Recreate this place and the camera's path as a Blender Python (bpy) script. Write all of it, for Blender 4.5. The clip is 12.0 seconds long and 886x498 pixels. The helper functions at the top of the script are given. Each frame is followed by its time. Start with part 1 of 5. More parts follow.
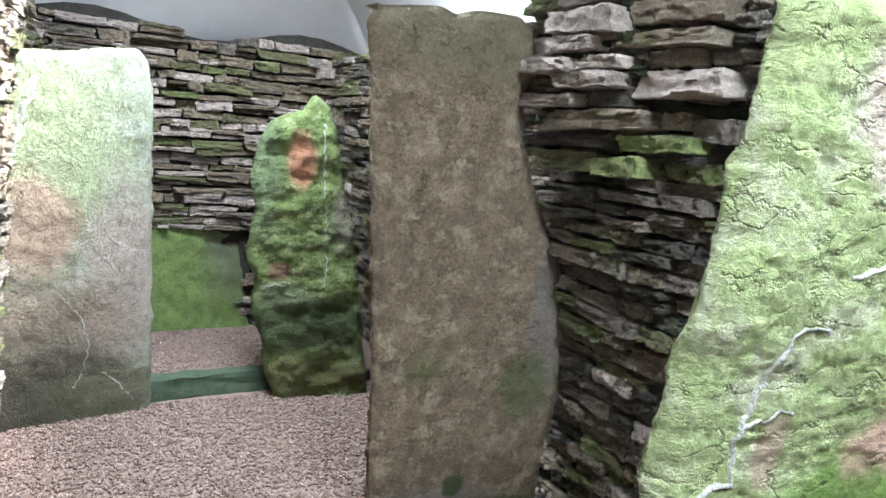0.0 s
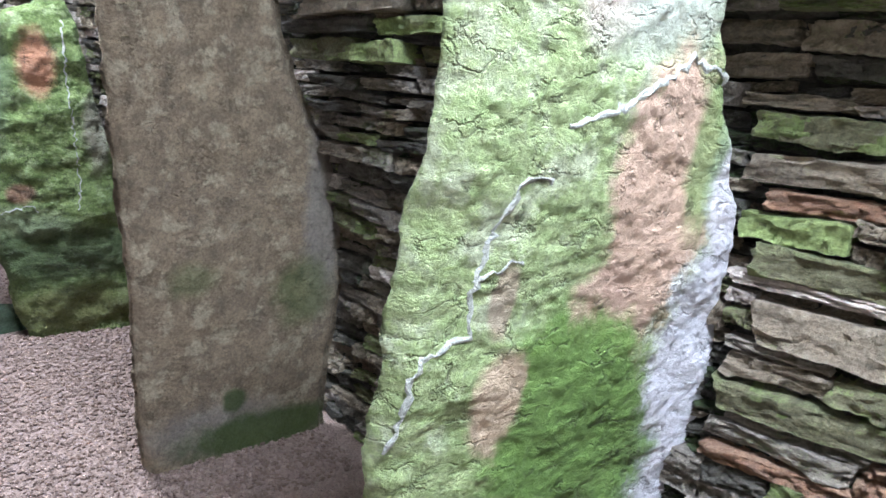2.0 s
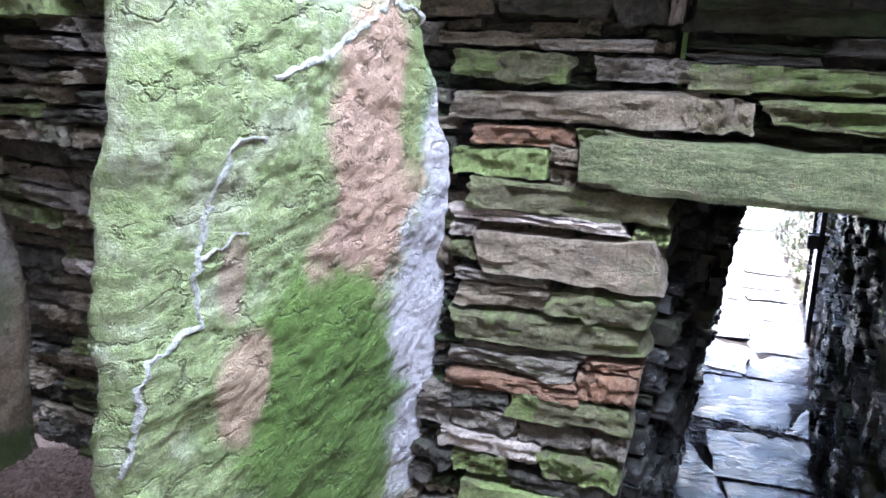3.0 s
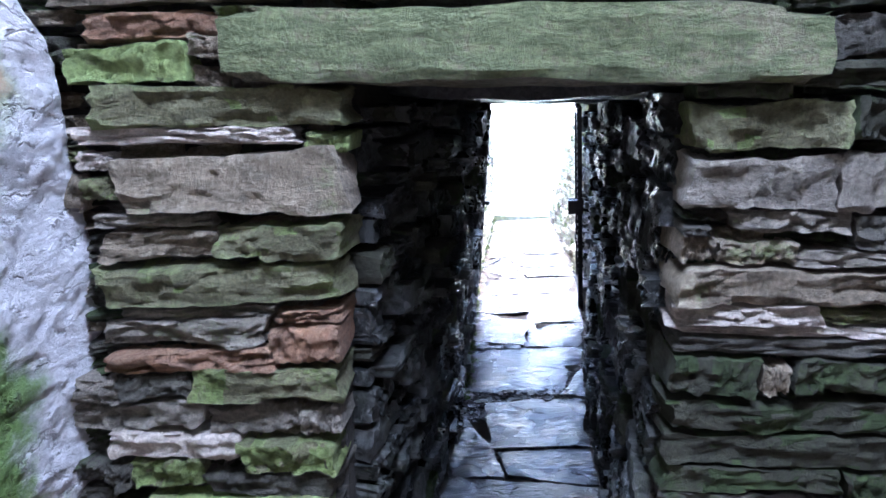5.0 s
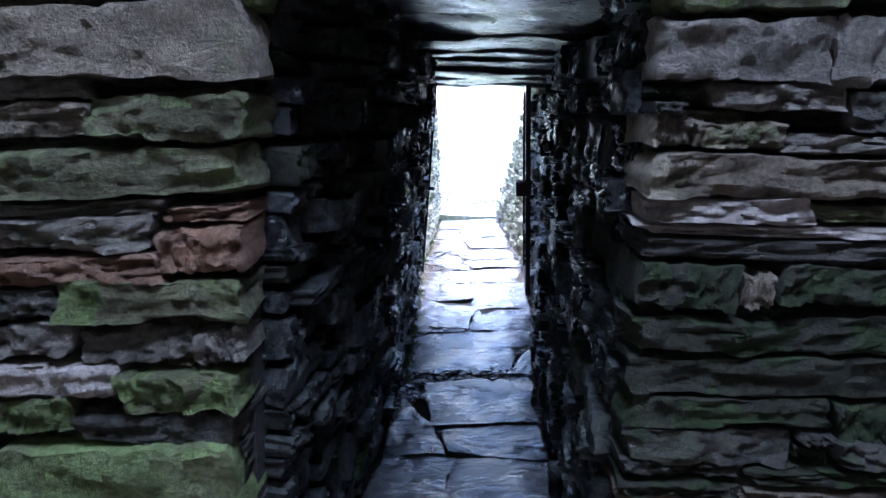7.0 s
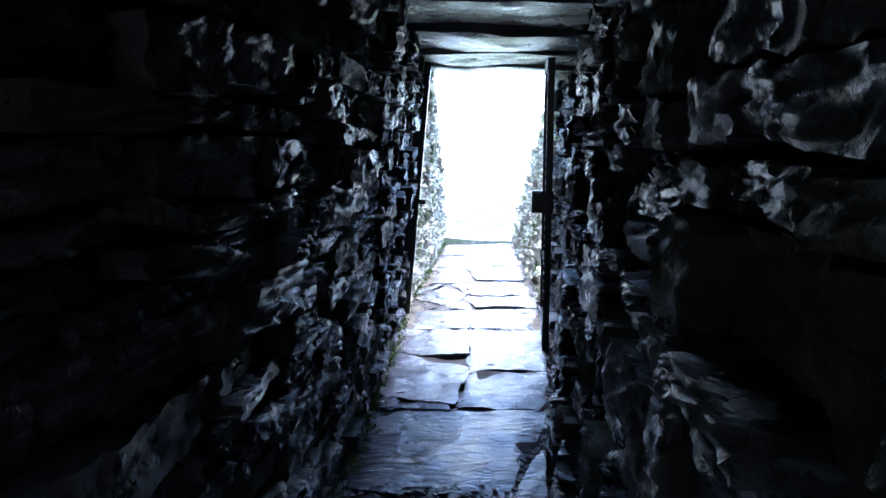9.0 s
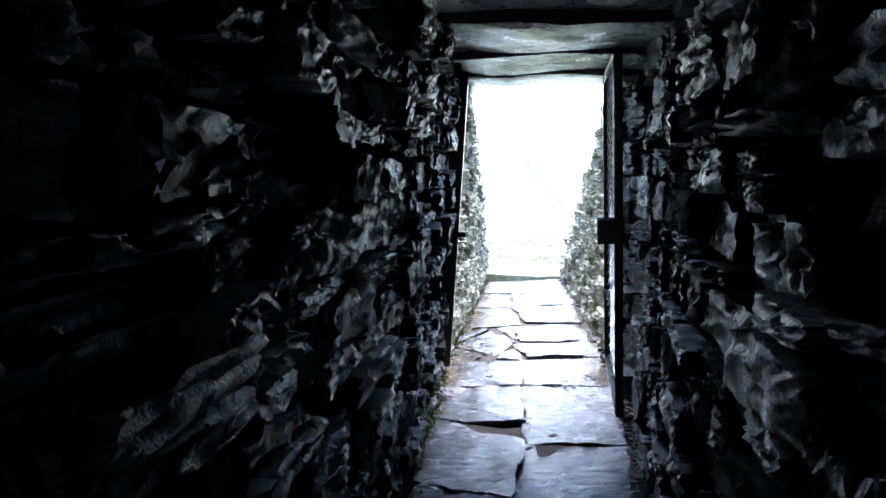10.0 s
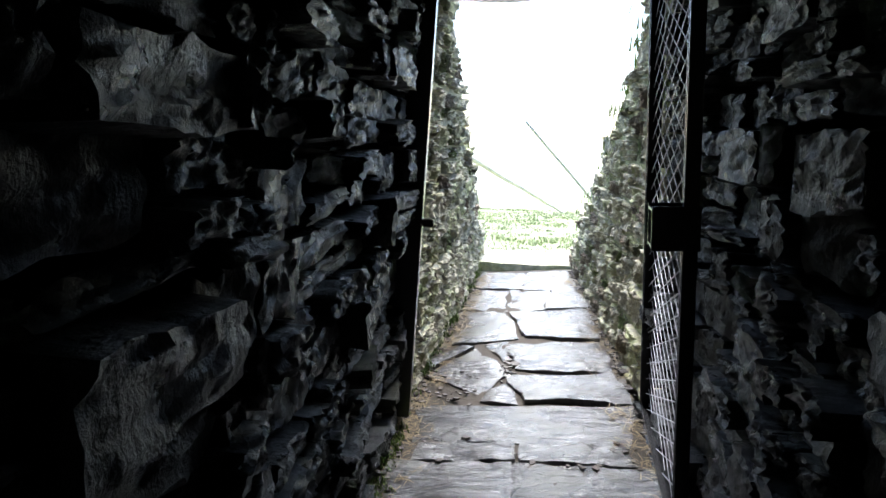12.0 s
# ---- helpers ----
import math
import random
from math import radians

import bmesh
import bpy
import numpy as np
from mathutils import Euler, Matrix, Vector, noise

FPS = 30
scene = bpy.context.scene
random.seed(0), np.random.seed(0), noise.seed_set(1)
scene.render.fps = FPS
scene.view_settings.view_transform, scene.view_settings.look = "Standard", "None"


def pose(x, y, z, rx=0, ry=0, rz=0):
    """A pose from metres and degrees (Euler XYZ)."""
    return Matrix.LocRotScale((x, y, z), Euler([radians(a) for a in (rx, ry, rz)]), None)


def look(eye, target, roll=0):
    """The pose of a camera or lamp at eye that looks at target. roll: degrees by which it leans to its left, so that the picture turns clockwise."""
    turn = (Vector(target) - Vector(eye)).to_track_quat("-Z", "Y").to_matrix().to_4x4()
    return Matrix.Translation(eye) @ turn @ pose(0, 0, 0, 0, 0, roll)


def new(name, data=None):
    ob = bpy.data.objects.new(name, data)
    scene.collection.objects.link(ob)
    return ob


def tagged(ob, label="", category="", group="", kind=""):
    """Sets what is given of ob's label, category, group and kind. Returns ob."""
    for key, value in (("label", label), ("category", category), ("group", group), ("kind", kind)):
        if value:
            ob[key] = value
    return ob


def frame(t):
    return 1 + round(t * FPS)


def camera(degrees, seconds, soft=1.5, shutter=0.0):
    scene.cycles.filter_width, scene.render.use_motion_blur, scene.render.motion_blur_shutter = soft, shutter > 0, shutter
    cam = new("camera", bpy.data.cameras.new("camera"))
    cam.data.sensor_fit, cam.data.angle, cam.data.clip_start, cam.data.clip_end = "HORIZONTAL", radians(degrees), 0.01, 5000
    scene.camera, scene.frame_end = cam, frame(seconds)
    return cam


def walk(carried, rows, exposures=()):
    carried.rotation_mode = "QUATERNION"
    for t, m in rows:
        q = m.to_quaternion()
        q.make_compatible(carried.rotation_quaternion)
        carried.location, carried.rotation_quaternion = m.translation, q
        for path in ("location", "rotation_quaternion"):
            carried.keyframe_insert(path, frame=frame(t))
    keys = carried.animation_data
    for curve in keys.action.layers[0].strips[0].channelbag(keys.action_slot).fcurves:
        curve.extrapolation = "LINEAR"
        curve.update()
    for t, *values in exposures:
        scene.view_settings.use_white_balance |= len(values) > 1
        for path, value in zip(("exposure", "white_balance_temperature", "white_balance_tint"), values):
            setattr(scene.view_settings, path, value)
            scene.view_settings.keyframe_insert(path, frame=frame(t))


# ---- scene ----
cam = camera(65.9, 12.0)
PATH = [
    (0, (-0.013, 0.008, 1.834), (0.099, 1.979, 1.51), 5.1),
    (0.5, (0.005, 0.015, 1.811), (0.168, 1.974, 1.441), 4.5),
    (1, (0.025, 0.008, 1.784), (0.246, 1.947, 1.349), 4.1),
    (1.5, (0.085, 0.008, 1.742), (0.436, 1.924, 1.286), 4.6),
    (2, (0.142, 0.037, 1.712), (0.813, 1.859, 1.234), 5.2),
    (2.5, (0.161, 0.091, 1.712), (1.204, 1.712, 1.175), 3.4),
    (3, (0.172, 0.116, 1.711), (1.509, 1.492, 1.144), 2.3),
    (3.5, (0.262, 0.036, 1.707), (1.847, 1.118, 1.145), 1.6),
    (3.7, (0.304, 0.015, 1.694), (1.941, 1.012, 1.125), 1.5),
    (5.3, (0.652, 0.063, 1.297), (2.35, 1.033, 0.877), -0.4),
    (5.5, (0.677, 0.069, 1.235), (2.396, 1.02, 0.86), 0.0),
    (6, (0.705, 0.055, 1.169), (2.454, 0.97, 0.84), 1.2),
    (6.5, (0.732, 0.074, 1.127), (2.494, 0.954, 0.778), 1.1),
    (6.7, (0.728, 0.086, 1.129), (2.498, 0.934, 0.742), 1.2),
    (8.3, (1.414, 0.275, 0.994), (3.171, 1.131, 0.568), 3.1),
    (8.5, (1.523, 0.314, 0.987), (3.302, 1.131, 0.576), 2.9),
    (9, (1.833, 0.452, 0.94), (3.582, 1.36, 0.601), 2.8),
    (9.5, (2.063, 0.606, 0.888), (3.754, 1.638, 0.615), 1.8),
    (10, (2.286, 0.715, 0.878), (3.991, 1.732, 0.635), 1.0),
    (10.5, (2.549, 0.832, 0.865), (4.276, 1.807, 0.607), 1.7),
    (11, (2.772, 0.95, 0.859), (4.521, 1.886, 0.6), 1.8),
    (11.5, (3.021, 1.017, 0.840), (4.749, 1.983, 0.550), 1.7),
    (12, (3.246, 1.125, 0.822), (4.936, 2.147, 0.498), 1.7),
]
EXPOSURES = [(0.0, 4.1, 6200, 13), (2.0, 4.25, 5900, 16), (3.5, 4.1, 5450, 24), (5.5, 3.65, 5150, 22), (6.5, 2.65, 5000, 22), (8.5, 3.15, 4700, 20), (10.0, 2.4, 5250, 16), (11.5, 1.5, 5900, 12), (12.0, 1.55, 6050, 11)]
walk(cam, [(t, look(eye, target, roll)) for t, eye, target, roll in PATH], EXPOSURES)

# ---- world and light ----
world = bpy.data.worlds.new("world")
scene.world = world
world.use_nodes = True
wn = world.node_tree.nodes
sky = wn.new("ShaderNodeTexSky")
sky.sky_type = "NISHITA"
sky.sun_disc = False
sky.sun_elevation, sky.sun_rotation = radians(54), radians(67)
sky.dust_density, sky.air_density = 1.0, 1.0
wn["Background"].inputs["Strength"].default_value = 0.15
world.node_tree.links.new(sky.outputs["Color"], wn["Background"].inputs["Color"])

sun = new("sun", bpy.data.lights.new("sun", "SUN"))
sun.data.energy, sun.data.angle, sun.data.color = 4.6, radians(35), (1.0, 0.96, 0.9)
# the sun's rays come from the azimuth and height named in the sky
SUN_DIR = Vector((math.sin(radians(67)) * math.cos(radians(54)), math.cos(radians(67)) * math.cos(radians(54)), math.sin(radians(54))))
sun.matrix_world = look(SUN_DIR * 20, (0, 0, 0))

# ---- plan ----
# the chamber's long wall runs along S from W0; outward is OUT
W0, S, OUT = Vector((1.467, 1.30, 0)), Vector((0.402, -0.916, 0)).normalized(), Vector((0.916, 0.402, 0)).normalized()
WIDTH, S_END, S_BACK = 2.38, -5.15, 2.1
UP = Vector((0, 0, 1))


def chamber(s, w, z=0.0):
    """A place in the chamber: s along it, w metres in from the long wall."""
    return W0 + S * s - OUT * w + UP * z


SKYLIGHTS = [(-3.1, 1.15, 0.95, 0.85), (0.95, 1.15, 1.0, 0.9)]
VAULT_BASE, VAULT_TOP = 2.15, 3.55


for s, w, ls, lw in SKYLIGHTS:
    lamp = new("skylight_daylight", bpy.data.lights.new("skylight_daylight", "AREA"))
    lamp.data.shape, lamp.data.size, lamp.data.size_y = "RECTANGLE", ls, lw
    lamp.data.energy, lamp.data.color = 20 if s > 0 else 18, (0.88, 0.96, 1.0)
    c = chamber(s, w, VAULT_TOP + 0.12)
    lamp.matrix_world = Matrix.Translation(c) @ Matrix((S, -OUT, UP)).transposed().to_4x4()

# ---- helpers for building ----


def add_mesh(name, bm, material, smooth=True):
    me = bpy.data.meshes.new(name)
    bm.normal_update()
    bm.to_mesh(me)
    bm.free()
    if smooth:
        me.polygons.foreach_set("use_smooth", [True] * len(me.polygons))
    if material:
        me.materials.append(material)
    return new(name, me)


def part(name, bm, material, parent, label="", smooth=False):
    ob = add_mesh(name, bm, material, smooth)
    ob.parent = parent
    return tagged(ob, label)


def box(bm, c, size, m=None, bevel=0.0):
    """A box of that size about c, turned by m, with bevelled edges."""
    m = m or Matrix.Identity(3)
    r = bmesh.ops.create_cube(bm, size=1.0)
    for v in r["verts"]:
        v.co = Vector(c) + m @ Vector((v.co.x * size[0], v.co.y * size[1], v.co.z * size[2]))
    if bevel:
        es = list({e for v in r["verts"] for e in v.link_edges})
        bmesh.ops.bevel(bm, geom=es, offset=bevel, segments=2, affect="EDGES")


def tube(bm, pts, radius, sides=6, flat=1.0):
    """A round bar through pts; radius may be a number or one a point."""
    rs = radius if isinstance(radius, list) else [radius] * len(pts)
    rings = []
    for i, p in enumerate(pts):
        d = (Vector(pts[min(i + 1, len(pts) - 1)]) - Vector(pts[max(i - 1, 0)])).normalized()
        a = d.cross(UP if abs(d.z) < 0.9 else Vector((1, 0, 0))).normalized()
        b = d.cross(a)
        rings.append([bm.verts.new(Vector(p) + (a * math.cos(k * math.tau / sides) + b * math.sin(k * math.tau / sides) * flat) * rs[i]) for k in range(sides)])
    for p, q in zip(rings, rings[1:]):
        for k in range(sides):
            bm.faces.new((p[k], p[(k + 1) % sides], q[(k + 1) % sides], q[k]))
    bm.faces.new(rings[0][::-1])
    bm.faces.new(rings[-1])


def fbm(v, octaves=4):
    return noise.fractal(v, 0.9, 2.1, octaves)


def lerp_table(table, z):
    """The value at z in rows of (z, value)."""
    if z <= table[0][0]:
        return table[0][1]
    for (a, p), (b, q) in zip(table, table[1:]):
        if z <= b:
            f = (z - a) / (b - a)
            f = f * f * (3 - 2 * f) * 0.5 + f * 0.5
            return p + (q - p) * f
    return table[-1][1]


# ---- materials ----


def node(nt, kind, links=(), **values):
    n = nt.nodes.new("ShaderNode" + kind)
    for key, value in values.items():
        setattr(n, key, value)
    for socket, source in links:
        if hasattr(source, "is_output"):
            nt.links.new(source, n.inputs[socket])
        else:
            n.inputs[socket].default_value = source
    return n


def maths(nt, op, a, b=0.5, c=0.5, clamp=False):
    return node(nt, "Math", [(0, a), (1, b), (2, c)], operation=op, use_clamp=clamp).outputs[0]


def mixed(nt, f, a, b, blend="MIX"):
    n = node(nt, "Mix", data_type="RGBA", blend_type=blend)
    for i, v in ((0, f), (6, a), (7, b)):
        if hasattr(v, "is_output"):
            nt.links.new(v, n.inputs[i])
        else:
            n.inputs[i].default_value = (*v, 1) if isinstance(v, tuple) else v
    return n.outputs[2]


def ramp(nt, v, lo, hi, a=0.0, b=1.0):
    n = node(nt, "MapRange", [(0, v), (1, lo), (2, hi), (3, a), (4, b)], interpolation_type="SMOOTHSTEP")
    return n.outputs[0]


def grain(nt, vec, scale, detail=4.0, rough=0.6, distort=0.0):
    return node(nt, "TexNoise", [("Vector", vec), ("Scale", scale), ("Detail", detail), ("Roughness", rough), ("Distortion", distort)])


def start(name):
    m = bpy.data.materials.new(name)
    m.use_nodes = True
    nt = m.node_tree
    return m, nt, nt.nodes["Principled BSDF"], node(nt, "NewGeometry").outputs["Position"]


def shifted(nt, vec, at, scale):
    n = node(nt, "VectorMath", [(0, vec), (1, at)], operation="SUBTRACT").outputs[0]
    return node(nt, "VectorMath", [(0, n), (1, scale)], operation="MULTIPLY").outputs[0]


def each_piece(nt):
    """A number of its own for each stone, loose or joined."""
    a = node(nt, "ObjectInfo").outputs["Random"]
    b = node(nt, "NewGeometry").outputs["Random Per Island"]
    return maths(nt, "FRACT", maths(nt, "ADD", a, b))


def rock(name, c1, c2, growth=None, cover=0.0, rough=(0.7, 0.95), bump=0.55, layer=1.3, vary=0.45, patches=(), fine=1.0, speck=None, edge=None, film=0.0, flaky=0.3, blotch=24.0, plates=14.0, along=1.0, strata=0.0, spec=0.35, cracks=0.0):
    """Layered flagstone. growth, cover: the colour and share of algae. patches: (place, radii, colour, softness, strength)."""
    m, nt, bsdf, pos = start(name)
    lay = shifted(nt, pos, (0, 0, 0), (along, along, layer))
    big = grain(nt, pos, 3.5, 5)
    mid = grain(nt, lay, 14, 6, 0.65)
    tiny = grain(nt, pos, 75 * fine, 6, 0.75)
    own = each_piece(nt)
    col = mixed(nt, ramp(nt, mid.outputs[0], 0.3, 0.7), c1, c2)
    if speck:
        col = mixed(nt, ramp(nt, grain(nt, pos, blotch, 5, 0.7).outputs[0], 0.50, 0.64), col, speck)
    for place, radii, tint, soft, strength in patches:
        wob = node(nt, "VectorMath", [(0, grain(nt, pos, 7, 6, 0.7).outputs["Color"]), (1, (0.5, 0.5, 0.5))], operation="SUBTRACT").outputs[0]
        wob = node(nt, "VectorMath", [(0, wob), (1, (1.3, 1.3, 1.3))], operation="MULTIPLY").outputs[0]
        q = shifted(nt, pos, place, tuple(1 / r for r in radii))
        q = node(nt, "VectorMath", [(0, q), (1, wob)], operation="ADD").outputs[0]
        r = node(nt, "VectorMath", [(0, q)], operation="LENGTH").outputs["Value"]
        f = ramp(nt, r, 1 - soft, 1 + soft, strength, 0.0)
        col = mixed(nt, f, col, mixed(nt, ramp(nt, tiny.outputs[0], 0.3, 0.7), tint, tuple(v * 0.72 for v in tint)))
    if growth:
        where = maths(nt, "ADD", maths(nt, "MULTIPLY", big.outputs[0], 0.6), maths(nt, "MULTIPLY", own, 0.4))
        where = maths(nt, "ADD", where, maths(nt, "MULTIPLY", mid.outputs[0], 0.3))
        where = maths(nt, "ADD", where, maths(nt, "MULTIPLY", maths(nt, "SUBTRACT", tiny.outputs[0], 0.5), 0.45))
        g = ramp(nt, where, 0.95 - 0.7 * cover, 1.12 - 0.7 * cover)
        leafy = mixed(nt, ramp(nt, mid.outputs[0], 0.35, 0.65), growth, tuple(v * 0.55 for v in growth))
        col = mixed(nt, maths(nt, "MULTIPLY", g, 0.72), col, leafy)
    if edge:
        # pale crust where the stone is sharp and worn
        pt = node(nt, "NewGeometry").outputs["Pointiness"]
        col = mixed(nt, ramp(nt, maths(nt, "ADD", pt, maths(nt, "MULTIPLY", tiny.outputs[0], 0.08)), 0.55, 0.64, 0, 0.6), col, edge)
    shade = maths(nt, "ADD", ramp(nt, tiny.outputs[0], 0.25, 0.75, 0.0, 0.75), maths(nt, "MULTIPLY", own, vary))
    shade = maths(nt, "ADD", shade, 0.65 - 0.5 * vary)
    col = mixed(nt, 1.0, col, node(nt, "CombineXYZ", [(0, shade), (1, shade), (2, shade)]).outputs[0], "MULTIPLY")
    if strata:
        thin = grain(nt, shifted(nt, pos, (0, 0, 0), (1.3, 1.3, 5.0)), 9, 6, 0.72).outputs[0]
        col = mixed(nt, ramp(nt, thin, 0.34, 0.5, 0.75 * strata, 0.0), col, (0.03, 0.028, 0.024))
    if cracks:
        bend_ = node(nt, "VectorMath", [(0, grain(nt, pos, 9, 5, 0.7).outputs["Color"]), (1, (0.22, 0.22, 0.22))], operation="MULTIPLY").outputs[0]
        net = node(nt, "TexVoronoi", [("Vector", node(nt, "VectorMath", [(0, lay), (1, bend_)], operation="ADD").outputs[0]), ("Scale", plates * 0.9)], feature="DISTANCE_TO_EDGE").outputs[0]
        gap = maths(nt, "MULTIPLY", ramp(nt, net, 0.0, 0.07, 1.0, 0.0), ramp(nt, grain(nt, pos, 13, 3).outputs[0], 0.48, 0.6))
        col = mixed(nt, maths(nt, "MULTIPLY", gap, cracks), col, (0.05, 0.05, 0.03))
    nt.links.new(col, bsdf.inputs["Base Color"])
    nt.links.new(ramp(nt, mid.outputs[0], 0.3, 0.7, rough[0], rough[1]), bsdf.inputs["Roughness"])
    h = maths(nt, "ADD", maths(nt, "MULTIPLY", mid.outputs[0], 0.85), maths(nt, "MULTIPLY", tiny.outputs[0], 0.75))
    grit = grain(nt, pos, 240 * fine, 4, 0.7).outputs[0]
    h = maths(nt, "ADD", h, maths(nt, "MULTIPLY", grit, 0.35))
    if strata:
        h = maths(nt, "ADD", h, maths(nt, "MULTIPLY", ramp(nt, thin, 0.3, 0.6), strata * 0.9))
    if cracks:
        h = maths(nt, "SUBTRACT", h, maths(nt, "MULTIPLY", gap, 0.8))
    if flaky:
        # split plates at different heights, with crisp broken edges
        bend = node(nt, "VectorMath", [(0, grain(nt, lay, 11, 4, 0.6).outputs["Color"]), (1, (0.16, 0.16, 0.16))], operation="MULTIPLY").outputs[0]
        bent = node(nt, "VectorMath", [(0, lay), (1, bend)], operation="ADD").outputs[0]
        for size, part_ in ((plates, 1.0), (plates * 2.7, 0.5)):
            cell = node(nt, "TexVoronoi", [("Vector", bent), ("Scale", size)])
            lum = node(nt, "SeparateColor", [(0, cell.outputs["Color"])]).outputs[0]
            tip = maths(nt, "ADD", lum, maths(nt, "MULTIPLY", cell.outputs["Distance"], 0.6))
            h = maths(nt, "ADD", h, maths(nt, "MULTIPLY", tip, flaky * part_))
    b = node(nt, "Bump", [("Height", h), ("Strength", bump), ("Distance", 0.03)])
    nt.links.new(b.outputs[0], bsdf.inputs["Normal"])
    bsdf.inputs["Specular IOR Level"].default_value = spec
    if film:
        # a film of water
        bsdf.inputs["Coat Weight"].default_value, bsdf.inputs["Coat Roughness"].default_value = film, 0.16
        nt.links.new(b.outputs[0], bsdf.inputs["Coat Normal"])
    return m


def plain(name, colour, rough=0.5, metal=0.0, bump=0.0, scale=30.0, vary=0.3):
    m, nt, bsdf, pos = start(name)
    n = grain(nt, pos, scale, 5)
    col = mixed(nt, n.outputs[0], tuple(v * (1 - vary) for v in colour), tuple(min(1, v * (1 + vary)) for v in colour))
    nt.links.new(col, bsdf.inputs["Base Color"])
    bsdf.inputs["Roughness"].default_value, bsdf.inputs["Metallic"].default_value = rough, metal
    if bump:
        b = node(nt, "Bump", [("Height", n.outputs[0]), ("Strength", bump), ("Distance", 0.01)])
        nt.links.new(b.outputs[0], bsdf.inputs["Normal"])
    return m


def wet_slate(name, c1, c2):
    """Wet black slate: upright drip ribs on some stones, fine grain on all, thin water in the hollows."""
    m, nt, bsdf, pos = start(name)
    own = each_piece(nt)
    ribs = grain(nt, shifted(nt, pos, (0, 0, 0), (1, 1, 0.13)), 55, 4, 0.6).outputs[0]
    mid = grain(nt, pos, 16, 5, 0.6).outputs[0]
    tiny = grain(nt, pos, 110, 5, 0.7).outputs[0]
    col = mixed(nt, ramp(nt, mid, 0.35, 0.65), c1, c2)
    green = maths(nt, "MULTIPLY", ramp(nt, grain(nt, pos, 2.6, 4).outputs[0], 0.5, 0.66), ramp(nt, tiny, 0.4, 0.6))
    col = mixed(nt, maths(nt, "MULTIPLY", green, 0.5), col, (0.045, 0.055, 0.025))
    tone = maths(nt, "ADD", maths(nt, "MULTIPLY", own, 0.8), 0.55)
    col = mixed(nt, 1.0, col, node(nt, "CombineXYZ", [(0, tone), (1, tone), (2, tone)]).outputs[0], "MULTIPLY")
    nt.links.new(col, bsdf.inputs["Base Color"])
    h = maths(nt, "MULTIPLY", ribs, ramp(nt, own, 0.35, 0.65, 0.0, 1.3))
    h = maths(nt, "ADD", h, maths(nt, "MULTIPLY", mid, 0.9))
    h = maths(nt, "ADD", h, maths(nt, "MULTIPLY", tiny, 1.3))
    b = node(nt, "Bump", [("Height", h), ("Strength", 0.65), ("Distance", 0.014)])
    nt.links.new(b.outputs[0], bsdf.inputs["Normal"])
    nt.links.new(ramp(nt, maths(nt, "ADD", mid, maths(nt, "MULTIPLY", own, 0.25)), 0.4, 0.8, 0.2, 0.5), bsdf.inputs["Roughness"])
    wet = ramp(nt, maths(nt, "ADD", grain(nt, pos, 30, 4, 0.65).outputs[0], maths(nt, "MULTIPLY", own, 0.2)), 0.48, 0.66, 0.08, 0.75)
    nt.links.new(wet, bsdf.inputs["Specular IOR Level"])
    return m


def flag_material():
    """Worn wet paving: fine ripples across the passage, pits, glossy where the water stands."""
    m, nt, bsdf, pos = start("wet_paving_flag")
    turned = node(nt, "VectorRotate", [("Vector", pos), ("Axis", (0, 0, 1)), ("Angle", radians(-24))], rotation_type="AXIS_ANGLE").outputs[0]
    ripple = grain(nt, shifted(nt, turned, (0, 0, 0), (2.6, 0.9, 1)), 13, 5, 0.62, 0.6).outputs[0]
    big = grain(nt, pos, 4.5, 5, 0.6).outputs[0]
    tiny = grain(nt, pos, 95, 5, 0.7).outputs[0]
    own = each_piece(nt)
    col = mixed(nt, ramp(nt, ripple, 0.32, 0.68), (0.04, 0.04, 0.043), (0.085, 0.082, 0.083))
    col = mixed(nt, ramp(nt, big, 0.52, 0.68, 0, 0.6), col, (0.10, 0.10, 0.07))
    col = mixed(nt, ramp(nt, tiny, 0.6, 0.75, 0, 0.5), col, (0.05, 0.048, 0.045))
    tone = maths(nt, "ADD", maths(nt, "MULTIPLY", own, 0.5), 0.75)
    col = mixed(nt, 1.0, col, node(nt, "CombineXYZ", [(0, tone), (1, tone), (2, tone)]).outputs[0], "MULTIPLY")
    nt.links.new(col, bsdf.inputs["Base Color"])
    h = maths(nt, "ADD", ripple, maths(nt, "MULTIPLY", tiny, 0.18))
    h = maths(nt, "ADD", h, maths(nt, "MULTIPLY", big, 0.8))
    b = node(nt, "Bump", [("Height", h), ("Strength", 0.8), ("Distance", 0.018)])
    nt.links.new(b.outputs[0], bsdf.inputs["Normal"])
    nt.links.new(ramp(nt, big, 0.35, 0.65, 0.14, 0.34), bsdf.inputs["Roughness"])
    bsdf.inputs["Specular IOR Level"].default_value = 0.5
    return m


